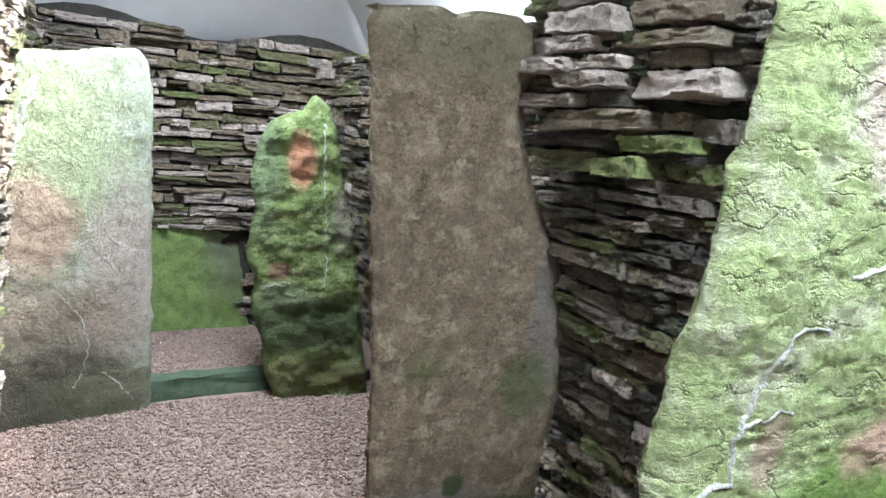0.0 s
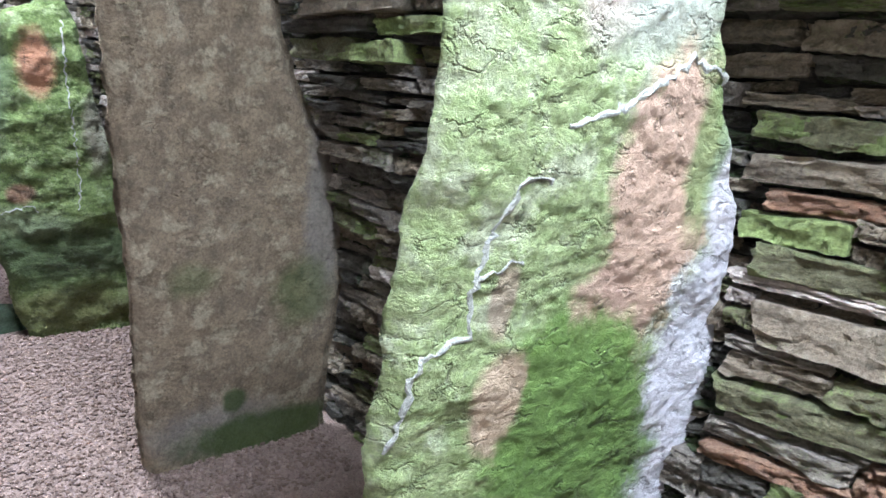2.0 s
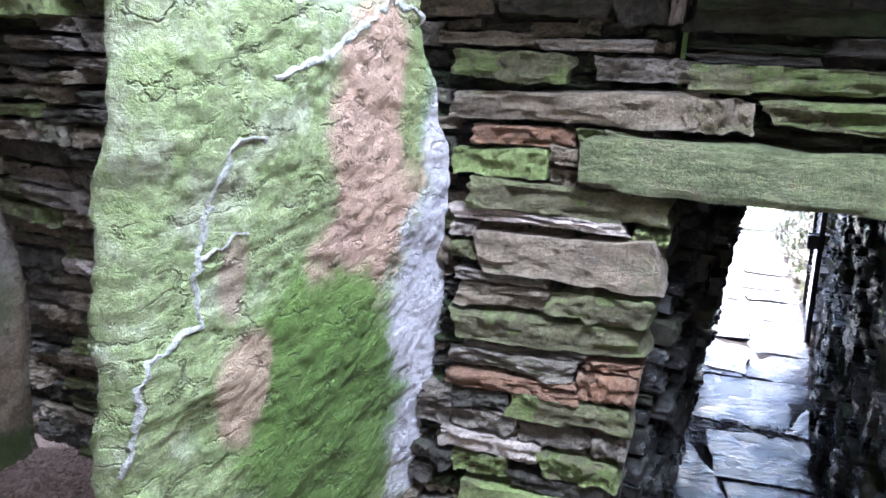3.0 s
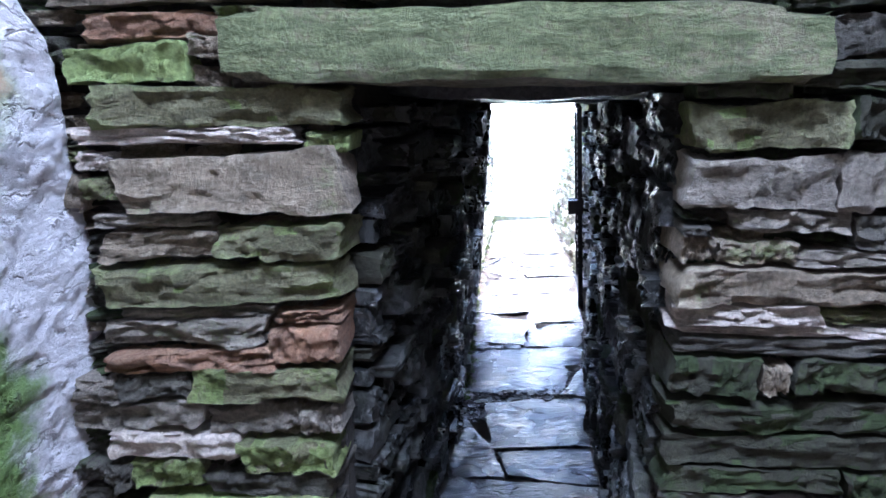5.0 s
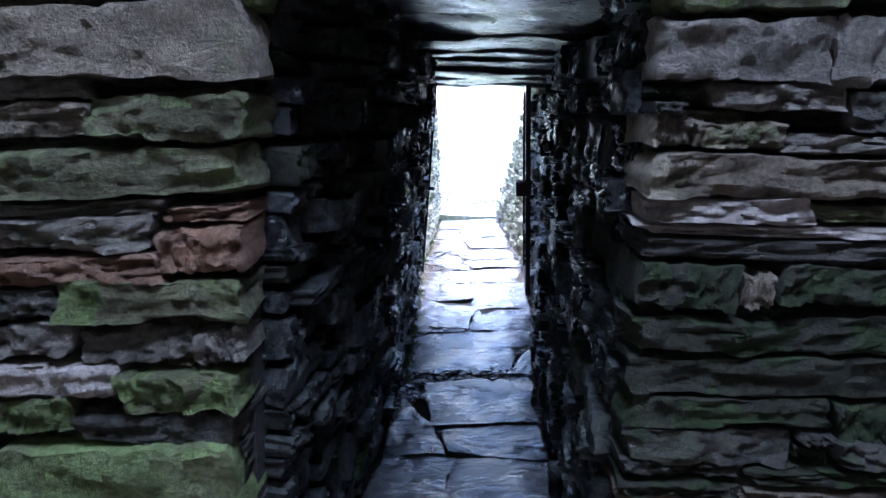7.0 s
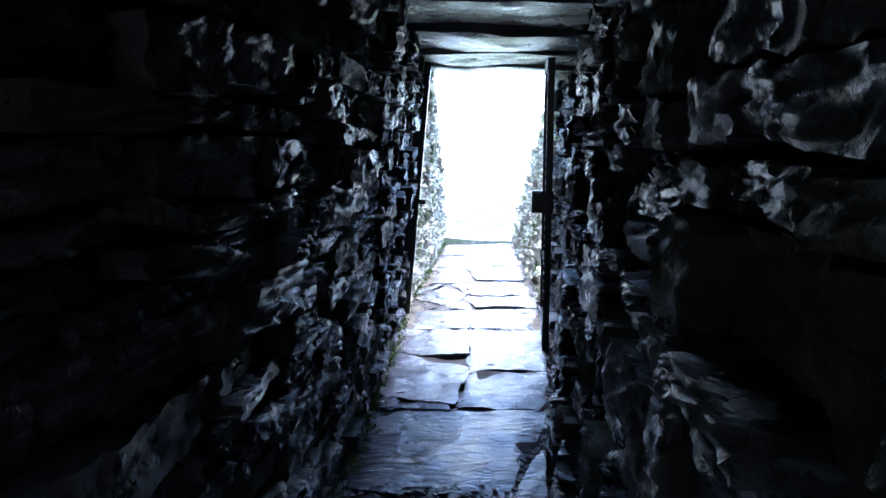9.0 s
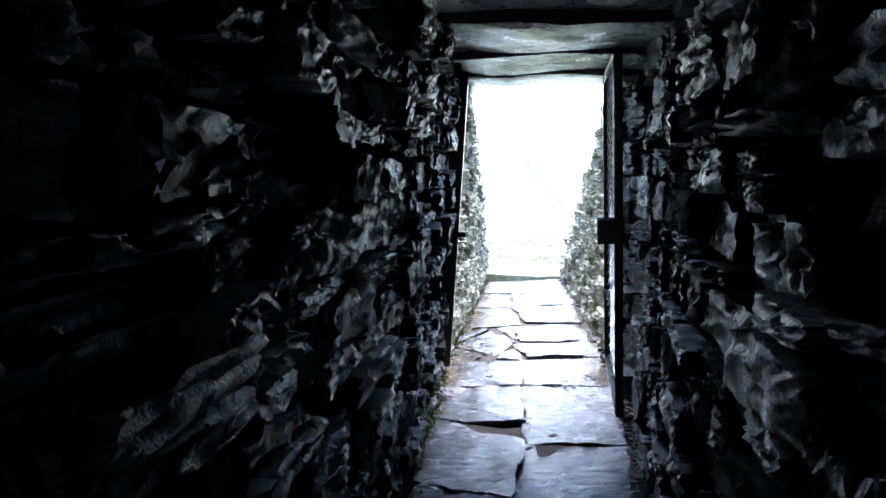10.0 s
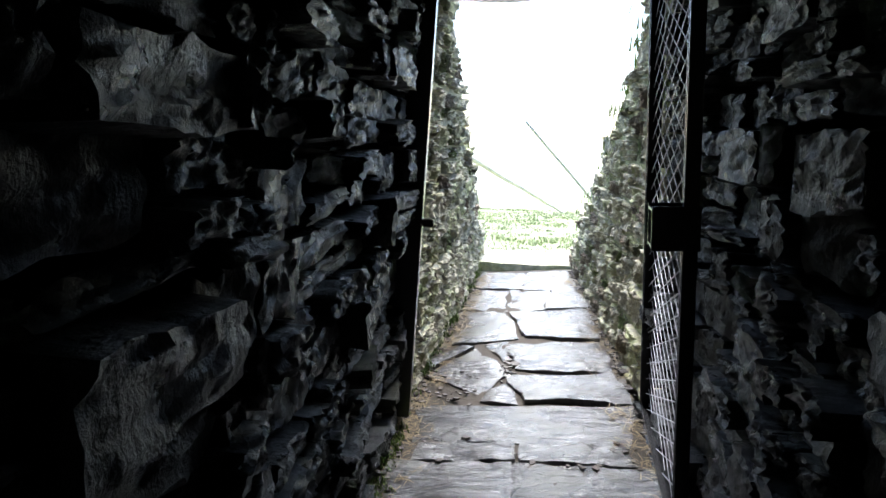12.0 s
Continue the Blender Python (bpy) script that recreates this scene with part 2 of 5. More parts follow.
GREEN, LIME = (0.15, 0.21, 0.062), (0.29, 0.39, 0.13)
BUFF = rock("buff_flagstone", (0.30, 0.24, 0.17), (0.18, 0.15, 0.11), GREEN, 0.22, bump=1.0, layer=2.2, flaky=0.3, edge=(0.40, 0.34, 0.26))
GREY = rock("grey_flagstone", (0.28, 0.245, 0.20), (0.165, 0.145, 0.12), GREEN, 0.2, bump=1.0, layer=2.2, flaky=0.3, edge=(0.38, 0.34, 0.29))
PALE = rock("pale_flagstone", (0.52, 0.46, 0.41), (0.35, 0.30, 0.26), GREEN, 0.12, bump=0.8, layer=2.2, flaky=0.3)
ALGAE = rock("algae_flagstone", (0.20, 0.19, 0.11), (0.15, 0.14, 0.075), (0.17, 0.25, 0.062), 0.45, bump=1.0, layer=2.2, flaky=0.3, edge=(0.26, 0.30, 0.14))
BRIGHT = rock("bright_algae_flagstone", (0.24, 0.26, 0.13), (0.2, 0.22, 0.1), LIME, 0.7, bump=0.8)
RUST = rock("rusty_flagstone", (0.36, 0.19, 0.11), (0.22, 0.14, 0.10), GREEN, 0.1, bump=1.0, layer=2.2, flaky=0.3, edge=(0.45, 0.30, 0.2))
DARK = rock("dark_flagstone", (0.13, 0.12, 0.10), (0.07, 0.065, 0.055), (0.06, 0.10, 0.03), 0.25, bump=1.0, layer=2.2, flaky=0.3)
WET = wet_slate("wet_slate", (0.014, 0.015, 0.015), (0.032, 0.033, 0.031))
# buff lichen, lifted paler so the colour carries daylight on the entrance walls
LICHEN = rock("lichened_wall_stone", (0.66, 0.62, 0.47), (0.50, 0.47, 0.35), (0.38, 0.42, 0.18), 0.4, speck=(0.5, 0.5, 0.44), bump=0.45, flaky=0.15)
# dark green moss, taken darker still to carry shade in the colour
MOSS_SHADE = rock("mossy_shade_flagstone", (0.055, 0.055, 0.036), (0.03, 0.03, 0.02), (0.035, 0.062, 0.014), 0.5, bump=0.8)
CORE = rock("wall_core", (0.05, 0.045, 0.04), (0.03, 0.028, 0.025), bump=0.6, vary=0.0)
FLAG = flag_material()
SOIL = plain("joint_soil", (0.05, 0.04, 0.03), 0.95, bump=0.8, scale=60)
VAULT = plain("vault_paint", (0.74, 0.74, 0.74), 0.9, bump=0.1, scale=6, vary=0.06)
STEEL = plain("black_painted_steel", (0.03, 0.03, 0.033), 0.25, 0.3, scale=80)
WIRE = plain("galvanised_wire", (0.38, 0.38, 0.40), 0.45, 0.8)


def gravel_material():
    m, nt, bsdf, pos = start("gravel")
    own = node(nt, "NewGeometry").outputs["Random Per Island"]
    cells = node(nt, "TexVoronoi", [("Vector", pos), ("Scale", 75.0)])
    tone = maths(nt, "FRACT", maths(nt, "ADD", own, cells.outputs["Distance"]))
    col = mixed(nt, own, (0.20, 0.135, 0.11), (0.36, 0.265, 0.225))
    col = mixed(nt, ramp(nt, grain(nt, pos, 2.2, 4).outputs[0], 0.55, 0.7, 0, 0.4), col, (0.34, 0.24, 0.19))
    col = mixed(nt, ramp(nt, tone, 0.75, 0.95, 0, 0.5), col, (0.16, 0.12, 0.10))
    nt.links.new(col, bsdf.inputs["Base Color"])
    b = node(nt, "Bump", [("Height", cells.outputs["Distance"]), ("Strength", 0.9), ("Distance", 0.02)])
    b.invert = True
    nt.links.new(b.outputs[0], bsdf.inputs["Normal"])
    bsdf.inputs["Roughness"].default_value = 0.9
    return m


GRAVEL = gravel_material()


def grass_material(name, a, b):
    m, nt, bsdf, pos = start(name)
    n = grain(nt, pos, 1.2, 6)
    nt.links.new(mixed(nt, ramp(nt, n.outputs[0], 0.3, 0.7), a, b), bsdf.inputs["Base Color"])
    bsdf.inputs["Roughness"].default_value = 0.9
    return m


TURF = grass_material("turf", (0.07, 0.12, 0.025), (0.12, 0.17, 0.05))
BLADE = grass_material("grass_blades", (0.10, 0.17, 0.03), (0.16, 0.22, 0.06))
# grass before the entrance, with strong daylight put into its paler colour
SUNLIT_GRASS = grass_material("sunlit_grass", (0.33, 0.38, 0.19), (0.42, 0.45, 0.28))
STRAW = plain("dry_straw", (0.26, 0.20, 0.11), 0.9)
TIMBER = plain("weathered_timber", (0.52, 0.50, 0.45), 0.85, bump=0.3)

# ---- stones ----


def stone_shape(seed, nx=21, ny=2, nz=8, slab=True):
    """One split flagstone of unit size with chipped corners and a bedded face: front at y = -0.5. slab: worn chamber stone, else a crisp wet block."""
    L, D, H = (3.2 if slab else 1.9), 2.2, 1.0
    off = Vector((seed * 7.3, seed * 3.1, seed * 5.7))
    index, verts, faces = {}, [], []
    r_ = random.Random(seed + 77)
    taper = (r_.uniform(0.78, 1.1), r_.uniform(0.78, 1.1)) if slab else (r_.uniform(0.86, 1.06), r_.uniform(0.86, 1.06))
    skew = (r_.uniform(-0.26, 0.18), r_.uniform(-0.18, 0.26))
    slope = r_.uniform(-0.08, 0.08)
    swell, chip = (0.17, 0.14) if slab else (0.10, 0.07)

    def corner(i, j, k):
        key = (i, j, k)
        if key not in index:
            x, y, z = (i / nx - 0.5) * L, (j / ny - 0.5) * D, (k / nz - 0.5) * H
            r = 0.05 + chip * 2.2 * max(0.0, noise.noise(Vector((x * 1.1, y * 0.7, z * 1.6)) + off))
            ex, ey, ez = max(0, abs(x) - L / 2 + r), max(0, abs(y) - D / 2 + r), max(0, abs(z) - H / 2 + r)
            e = math.sqrt(ex * ex + ey * ey + ez * ez)
            p = Vector((x, y, z))
            if e > r:
                p -= Vector((math.copysign(ex, x), math.copysign(ey, y), math.copysign(ez, z))) * (1 - r / e)
            n1 = noise.noise_vector(p * 0.8 + off)
            n2 = noise.noise_vector(Vector((p.x * 2.4, p.y * 2.4, p.z * 3.5)) + off)
            n3 = noise.noise_vector(Vector((p.x * 6, p.y * 6, p.z * 9)) + off)
            # slightly wedged ends
            end = p.x / L + 0.5
            p.z *= taper[0] + (taper[1] - taper[0]) * end
            p.z += slope * (end - 0.5)
            p.x += (p.z / H) * (skew[0] + (skew[1] - skew[0]) * end)
            p += Vector((n1.x * 0.16, n1.y * swell, n1.z * 0.14)) + Vector((n2.x * 0.12, n2.y * 0.15, n2.z * 0.085)) + Vector((n3.x * 0.05, n3.y * 0.11, n3.z * 0.055))
            # beds step the face in and out
            if slab:
                bed = 5.0 * p.z + 1.2 * noise.noise(Vector((p.x * 0.7, 0, p.z)) + off)
                fl = math.floor(bed)
                p.y += 0.13 * noise.noise(Vector((p.x * 0.5, fl * 3.7, 0)) + off)
            index[key] = len(verts)
            verts.append((p.x / L, p.y / D, p.z / H))
        return index[key]

    for i in range(nx):
        for k in range(nz):
            faces.append((corner(i, 0, k), corner(i + 1, 0, k), corner(i + 1, 0, k + 1), corner(i, 0, k + 1)))
        for j in range(ny):
            faces.append((corner(i, j, nz), corner(i + 1, j, nz), corner(i + 1, j + 1, nz), corner(i, j + 1, nz)))
            faces.append((corner(i, j + 1, 0), corner(i + 1, j + 1, 0), corner(i + 1, j, 0), corner(i, j, 0)))
    for j in range(ny):
        for k in range(nz):
            faces.append((corner(0, j + 1, k), corner(0, j, k), corner(0, j, k + 1), corner(0, j + 1, k + 1)))
            faces.append((corner(nx, j, k), corner(nx, j + 1, k), corner(nx, j + 1, k + 1), corner(nx, j, k + 1)))
    return np.array(verts), np.array(faces)


SHAPES = [stone_shape(i) for i in range(28)] + [stone_shape(i, nx=11, slab=False) for i in range(28, 52)]
WORN, CRISP = range(28), range(28, 52)
STONE_MESHES = []
for verts, faces in SHAPES:
    me = bpy.data.meshes.new("stone")
    me.from_pydata(verts.tolist(), [], faces.tolist())
    me.polygons.foreach_set("use_smooth", [True] * len(me.polygons))
    me.set_sharp_from_angle(angle=radians(28))
    me.materials.append(GREY)
    STONE_MESHES.append(me)


class Wall:
    """A dry-stone wall: a path that gives place, tangent and outward way for d, and the stones laid along it."""

    def __init__(self, name, where, lean=None, label="", seed=1, depth=0.2, twist=0.03, shapes=WORN, corner=None):
        self.name, self.where, self.lean = name, where, lean or (lambda d, z: 0.0)
        self.rng, self.depth, self.loose, self.joined, self.taken = random.Random(seed), depth, [], [], []
        self.ob = None
        self.label, self.twist, self.shapes, self.quoin = label, twist, shapes, corner

    def core(self, d0, d1, base, top, thick=0.35, inset=0.075, n=60, rows=30, material=CORE):
        """The rough body behind the faces."""
        bm = bmesh.new()
        grid = []
        for i in range(n + 1):
            d = d0 + (d1 - d0) * i / n
            p, t, o = self.where(d)
            col = []
            for k in range(rows + 1):
                z = base(d) + (top(d) - base(d)) * k / rows
                a = p + o * (inset + self.lean(d, z)) + UP * z
                col.append((bm.verts.new(a), bm.verts.new(p + o * (inset + thick) + UP * z)))
            grid.append(col)
        for a, b in zip(grid, grid[1:]):
            for k in range(rows):
                bm.faces.new((a[k][0], b[k][0], b[k + 1][0], a[k + 1][0]))
                bm.faces.new((a[k + 1][1], b[k + 1][1], b[k][1], a[k][1]))
            bm.faces.new((a[rows][0], b[rows][0], b[rows][1], a[rows][1]))
            bm.faces.new((a[0][1], b[0][1], b[0][0], a[0][0]))
        for col, flip in ((grid[0], False), (grid[-1], True)):
            for k in range(rows):
                f = (col[k][0], col[k + 1][0], col[k + 1][1], col[k][1])
                bm.faces.new(f[::-1] if flip else f)
        self.ob = tagged(add_mesh(self.name, bm, material, False), self.label, "wall", kind="structure")
        return self.ob

    def stone(self, d0, d1, z0, z1, material, rise=0.0, proud=0.0, single=True, own=True):
        """One stone from d0 to d1 along the wall and z0 to z1 up it."""
        d, z = (d0 + d1) / 2, (z0 + z1) / 2
        p, t, o = self.where(d)
        dep = self.depth * self.rng.uniform(0.85, 1.15)
        if self.quoin is not None and min(abs(d0 - self.quoin), abs(d1 - self.quoin)) < 0.05:
            # corner stones reach back into the passage
            dep = self.rng.uniform(0.13, 0.2)
        c = p + o * (dep / 2 - proud + self.lean(d, z)) + UP * z
        ang = rise / max(0.05, d1 - d0)
        turn = self.rng.uniform(-self.twist, self.twist)
        t, o = t + o * turn, o - t * turn + UP * self.rng.uniform(-1, 1) * self.twist
        tt = (t + UP * ang).normalized()
        uu = (UP - t * ang).normalized()
        m = Matrix.Translation(c) @ Matrix((tt * (d1 - d0), o * dep, uu * (z1 - z0))).transposed().to_4x4()
        if t.cross(o).z < 0:
            m = m @ Matrix.Diagonal((-1, 1, 1, 1))
        (self.loose if single else self.joined).append((m, self.rng.choice(self.shapes), material))
        if own:
            self.taken.append((d0, d1, z0, z1))

    def free(self, d0, d1, z0, z1):
        m = 0.012
        return all(d1 < a + m or d0 > b - m or z1 < c + m or z0 > e - m for a, b, c, e in self.taken)

    def fill(self, d0, d1, base, top, heights, lengths, materials, near=lambda d, z: True, skip=lambda d, z: False, rough=0.02, back=0.0):
        """Random courses wherever nothing is laid yet."""
        rng = self.rng
        known = [] if back else list(self.taken)
        bag = [m for m, n in materials for _ in range(n)]
        z = min(base(d0), base(d1)) - 0.01
        peak = max(top(d0), top(d1), top((d0 + d1) / 2))
        while z < peak:
            h = rng.uniform(*heights)
            d = d0 - rng.uniform(0, lengths[0])
            while d < d1:
                ln = rng.uniform(*lengths) * (0.7 + 4 * h)
                e = min(d + ln, d1)
                mid = (d + e) / 2
                if e - d > 0.03 and base(mid) - 0.04 < z + h / 2 and z + h * 0.6 < top(mid) and not skip(mid, z + h / 2):
                    wob = rng.uniform(-0.008, 0.008)
                    lo, hi = z + 0.004 + wob, z + h * rng.uniform(0.86, 1.02) + wob
                    a, b = max(d, d0) + 0.004, e - 0.004
                    for ka, kb, kc, ke in known:
                        if hi > kc + 0.01 and lo < ke - 0.01 and b > ka and a < kb:
                            if hi - kc < 0.5 * (hi - lo):
                                hi = kc
                            elif ke - lo < 0.5 * (hi - lo):
                                lo = ke
                            elif a < ka and ka - a > kb - b and ka - a > 0.03:
                                b = ka
                            elif b > kb and b - kb > 0.03:
                                a = kb
                            else:
                                a = b
                                break
                    if b - a > 0.025 and hi - lo > 0.015:
                        if h > 0.075 and rng.random() < 0.3:
                            cut = lo + (hi - lo) * rng.uniform(0.4, 0.6)
                            for q, r in ((lo, cut - 0.003), (cut + 0.003, hi)):
                                self.stone(a, b, q, r, rng.choice(bag), rng.uniform(-1, 1) * 0.012, rng.uniform(-rough, rough) - back, near(mid, q), own=False)
                        else:
                            self.stone(a, b, lo, hi, rng.choice(bag), rng.uniform(-1, 1) * 0.015, rng.uniform(-rough, rough) - back, near(mid, lo), own=False)
                d = e
            z += h

    def finish(self, limit=290):
        """Turns the stones into objects under the wall; past the limit they are joined."""
        self.joined += self.loose[limit:]
        for m, k, material in self.loose[:limit]:
            ob = new("stone", STONE_MESHES[k])
            ob.parent = self.ob
            ob.matrix_basis = m
            ob.material_slots[0].link = "OBJECT"
            ob.material_slots[0].material = material
        if self.joined:
            mats = []
            vs, fs, ids, n = [], [], [], 0
            for m, k, material in self.joined:
                if material not in mats:
                    mats.append(material)
                v, f = SHAPES[k]
                a = np.array(m)
                vs.append(v @ a[:3, :3].T + a[:3, 3])
                fs.append(f[:, ::-1] + n if np.linalg.det(a[:3, :3]) < 0 else f + n)
                ids += [mats.index(material)] * len(f)
                n += len(v)
            me = bpy.data.meshes.new("stonework")
            me.from_pydata(np.concatenate(vs).tolist(), [], np.concatenate(fs).tolist())
            me.polygons.foreach_set("use_smooth", [True] * len(me.polygons))
            me.set_sharp_from_angle(angle=radians(24))
            for material in mats:
                me.materials.append(material)
            me.polygons.foreach_set("material_index", ids)
            ob = new("stonework", me)
            ob.parent = self.ob
            tagged(ob, kind="stuff")


def smooth01(x):
    x = min(max(x, 0.0), 1.0)
    return x * x * (3 - 2 * x)


# ---- chamber: floor ----
bm = bmesh.new()
n = 60
cols = []
for i in range(n + 1):
    s = S_END - 0.2 + (S_BACK - S_END + 0.4) * i / n
    row = []
    for j in range(25):
        w = -0.2 + (WIDTH + 0.4) * j / 24
        p = chamber(s, w)
        row.append(bm.verts.new(p + UP * (0.012 * fbm(p * 1.5) - 0.004)))
    cols.append(row)
for a, b in zip(cols, cols[1:]):
    for j in range(24):
        bm.faces.new((a[j], a[j + 1], b[j + 1], b[j]))
bmesh.ops.recalc_face_normals(bm, faces=bm.faces)
floor = tagged(add_mesh("floor", bm, GRAVEL), "reddish-brown gravel floor of the stone chamber", "floor", kind="structure")

# the end cell's floor lies higher, behind the kerb
CELL_S = -3.87
bm = bmesh.new()
cols = []
for i in range(17):
    s = S_END - 0.2 + (CELL_S - 0.07 - S_END + 0.2) * i / 16
    cols.append([bm.verts.new(chamber(s, -0.2 + (WIDTH + 0.4) * j / 20) + UP * (0.085 + 0.012 * fbm(chamber(s, j * 0.13) * 1.5))) for j in range(21)])
for a, b in zip(cols, cols[1:]):
    for j in range(20):
        bm.faces.new((a[j], a[j + 1], b[j + 1], b[j]))
bmesh.ops.recalc_face_normals(bm, faces=bm.faces)
cell_floor = tagged(add_mesh("floor_end_cell", bm, GRAVEL), "raised gravel floor behind the green kerb", "floor", kind="structure")


def pebbles(name, count, s0, s1, w0, w1, z, label, seed):
    """Loose gravel, one joined mesh."""
    rng = random.Random(seed)
    t = bmesh.new()
    bmesh.ops.create_icosphere(t, subdivisions=1, radius=1.0)
    t.verts.index_update()
    bv = np.array([v.co[:] for v in t.verts])
    bf = np.array([[v.index for v in f.verts] for f in t.faces])
    t.free()
    vs, fs = [], []
    for i in range(count):
        p = chamber(rng.uniform(s0, s1), rng.uniform(w0, w1))
        r = rng.uniform(0.006, 0.0135) * (1.25 if rng.random() < 0.08 else 1)
        jag = np.array([[1 + rng.uniform(-0.25, 0.25)] for _ in bv])
        a = rng.uniform(0, math.tau)
        c, d = math.cos(a), math.sin(a)
        v = bv * jag * np.array([r * rng.uniform(0.9, 1.5), r, r * rng.uniform(0.5, 0.8)])
        v = v @ np.array([[c, d, 0], [-d, c, 0], [0, 0, 1]])
        vs.append(v + np.array([p.x, p.y, z + 0.012 * fbm(p * 1.5) + r * 0.25]))
        fs.append(bf + i * len(bv))
    me = bpy.data.meshes.new(name)
    me.from_pydata(np.concatenate(vs).tolist(), [], np.concatenate(fs).tolist())
    me.materials.append(GRAVEL)
    return tagged(new(name, me), label, "gravel", kind="stuff")


pebbles("gravel", 17000, -3.86, -1.55, 0.0, WIDTH, 0.0, "loose reddish-brown gravel strewn over the chamber floor", 3)
pebbles("gravel", 4500, S_END, CELL_S - 0.1, 0.4, WIDTH, 0.085, "loose pinkish gravel in the end cell", 4)

# ---- chamber: walls ----


def east_place(d):
    return chamber(d, 0), S, OUT


def east_lean(d, z):
    return (-0.27 * smooth01((-d - 0.2) / 1.2) + 0.15 * smooth01((-d - 1.6) / 0.6)) * min((max(z, 0) / 1.75) ** 2.2, 1.5) + 0.12 * smooth01((-d - 0.25) / 0.4) * smooth01((1.7 - z) / 1.5) - 0.30 * smooth01((z - 1.78) / 0.4) * smooth01((d + 0.95) / 0.5)


PASS_L, PASS_R = 0.455, 1.085      # the passage's jambs along the wall
CHAMBER_MIX = [(BUFF, 4), (GREY, 4), (ALGAE, 2), (DARK, 3), (PALE, 1)]
east_top = lambda d: 2.33 + 0.06 * math.sin(d * 3.1) + 0.1 * smooth01((-d - 2) / 2)

east = Wall("wall_east", east_place, east_lean, "corbelled dry-stone wall of thin buff and green flagstones", 11, corner=PASS_L)
# the wall's body, open at the passage
zero, lintel_low = (lambda d: 0.0), 1.385
e = east
e.core(S_END - 0.35, PASS_L - 0.03, zero, east_top, thick=0.12)
tail = Wall("wall_east_tail", east_place, east_lean, "dry-stone wall beside the passage mouth", 12, corner=PASS_R)
tail.core(PASS_R + 0.05, S_BACK + 0.1, zero, east_top, thick=0.12, n=10)
over = Wall("wall_over_passage", east_place, east_lean, "dry-stone wall above the passage lintel", 13)
over.core(PASS_L - 0.01, PASS_R + 0.01, lambda d: 1.55, east_top, thick=0.45, n=6)

# beside the passage mouth, course by course from the top
P = e.stone
P(-0.14, 0.100, 1.718, 1.757, BUFF)
P(0.11, 0.380, 1.712, 1.744, PALE)
P(-0.11, 0.200, 1.635, 1.714, ALGAE, proud=0.01)
P(0.25, 0.511, 1.646, 1.709, GREY)
P(-0.11, 0.505, 1.537, 1.629, BUFF, 0.02, 0.02)
P(-0.04, 0.230, 1.481, 1.528, RUST, 0.01)
P(-0.09, 0.160, 1.400, 1.471, BRIGHT, 0.01, 0.015)
P(-0.04, 0.472, 1.318, 1.392, ALGAE, 0.01, 0.02)
P(-0.08, 0.370, 1.275, 1.318, PALE, 0.0, 0.015)
P(0.38, 0.468, 1.268, 1.305, BRIGHT)
P(-0.09, -0.020, 1.227, 1.262, PALE)
P(-0.09, -0.010, 1.163, 1.215, ALGAE)
P(-0.01, 0.462, 1.145, 1.266, BUFF, 0.02, 0.025)
P(-0.07, 0.190, 1.111, 1.143, GREY, 0.012)
P(-0.07, 0.190, 1.045, 1.105, BUFF, 0.012)
P(0.19, 0.455, 1.042, 1.132, ALGAE, 0.01, 0.02)
P(-0.08, 0.449, 0.945, 1.040, ALGAE, 0.025, 0.015)
P(-0.05, 0.300, 0.915, 0.945, GREY, 0.02, -0.01)
P(-0.09, 0.280, 0.850, 0.920, GREY, 0.02)
P(-0.08, 0.290, 0.792, 0.848, RUST, 0.02, 0.01)
P(0.29, 0.441, 0.825, 0.915, RUST, 0.01, 0.012)
P(0.30, 0.445, 0.918, 0.943, RUST, 0.01)
P(-0.07, 0.100, 0.728, 0.788, DARK, 0.02)
P(0.10, 0.435, 0.735, 0.820, ALGAE, 0.02, 0.012)
P(-0.07, 0.130, 0.655, 0.722, GREY, 0.02)
P(0.14, 0.340, 0.655, 0.728, GREY, 0.02, -0.01)
P(0.34, 0.429, 0.660, 0.728, GREY, 0.01)
P(-0.10, 0.210, 0.588, 0.650, PALE, 0.02, 0.01)
P(0.21, 0.424, 0.570, 0.650, ALGAE, 0.02, 0.015)
P(-0.06, 0.110, 0.515, 0.580, ALGAE, 0.02)
P(0.12, 0.419, 0.505, 0.565, DARK, 0.02)
P(-0.02, 0.412, 0.36, 0.500, BRIGHT, 0.02, 0.02)
# between the two tall slabs, from the top
P(-1.22, -0.850, 2.224, 2.315, BUFF, -0.02, 0.03)
P(-1.59, -1.230, 2.227, 2.305, PALE, -0.02, 0.03)
P(-1.32, -0.860, 2.165, 2.212, BUFF, -0.01, 0.02)
P(-2.05, -1.600, 2.165, 2.236, PALE, -0.02, 0.04)
P(-1.58, -1.330, 2.168, 2.219, PALE, -0.01, 0.02)
P(-1.95, -1.430, 2.095, 2.161, PALE, -0.02, 0.05)
P(-1.42, -1.200, 2.104, 2.150, PALE, -0.01)
P(-1.17, -0.960, 2.100, 2.160, BUFF, 0.0, -0.01)
P(-0.95, -0.820, 2.110, 2.165, GREY)
P(-1.19, -0.820, 2.008, 2.098, PALE, 0.0, 0.045)
P(-1.54, -1.210, 2.040, 2.099, PALE, 0.0, 0.02)
P(-1.92, -1.560, 2.037, 2.085, GREY, 0.0, -0.01)
P(-1.88, -1.430, 1.978, 2.032, PALE, 0.0, 0.04)
P(-1.42, -1.200, 1.983, 2.035, DARK, 0.0, -0.02)
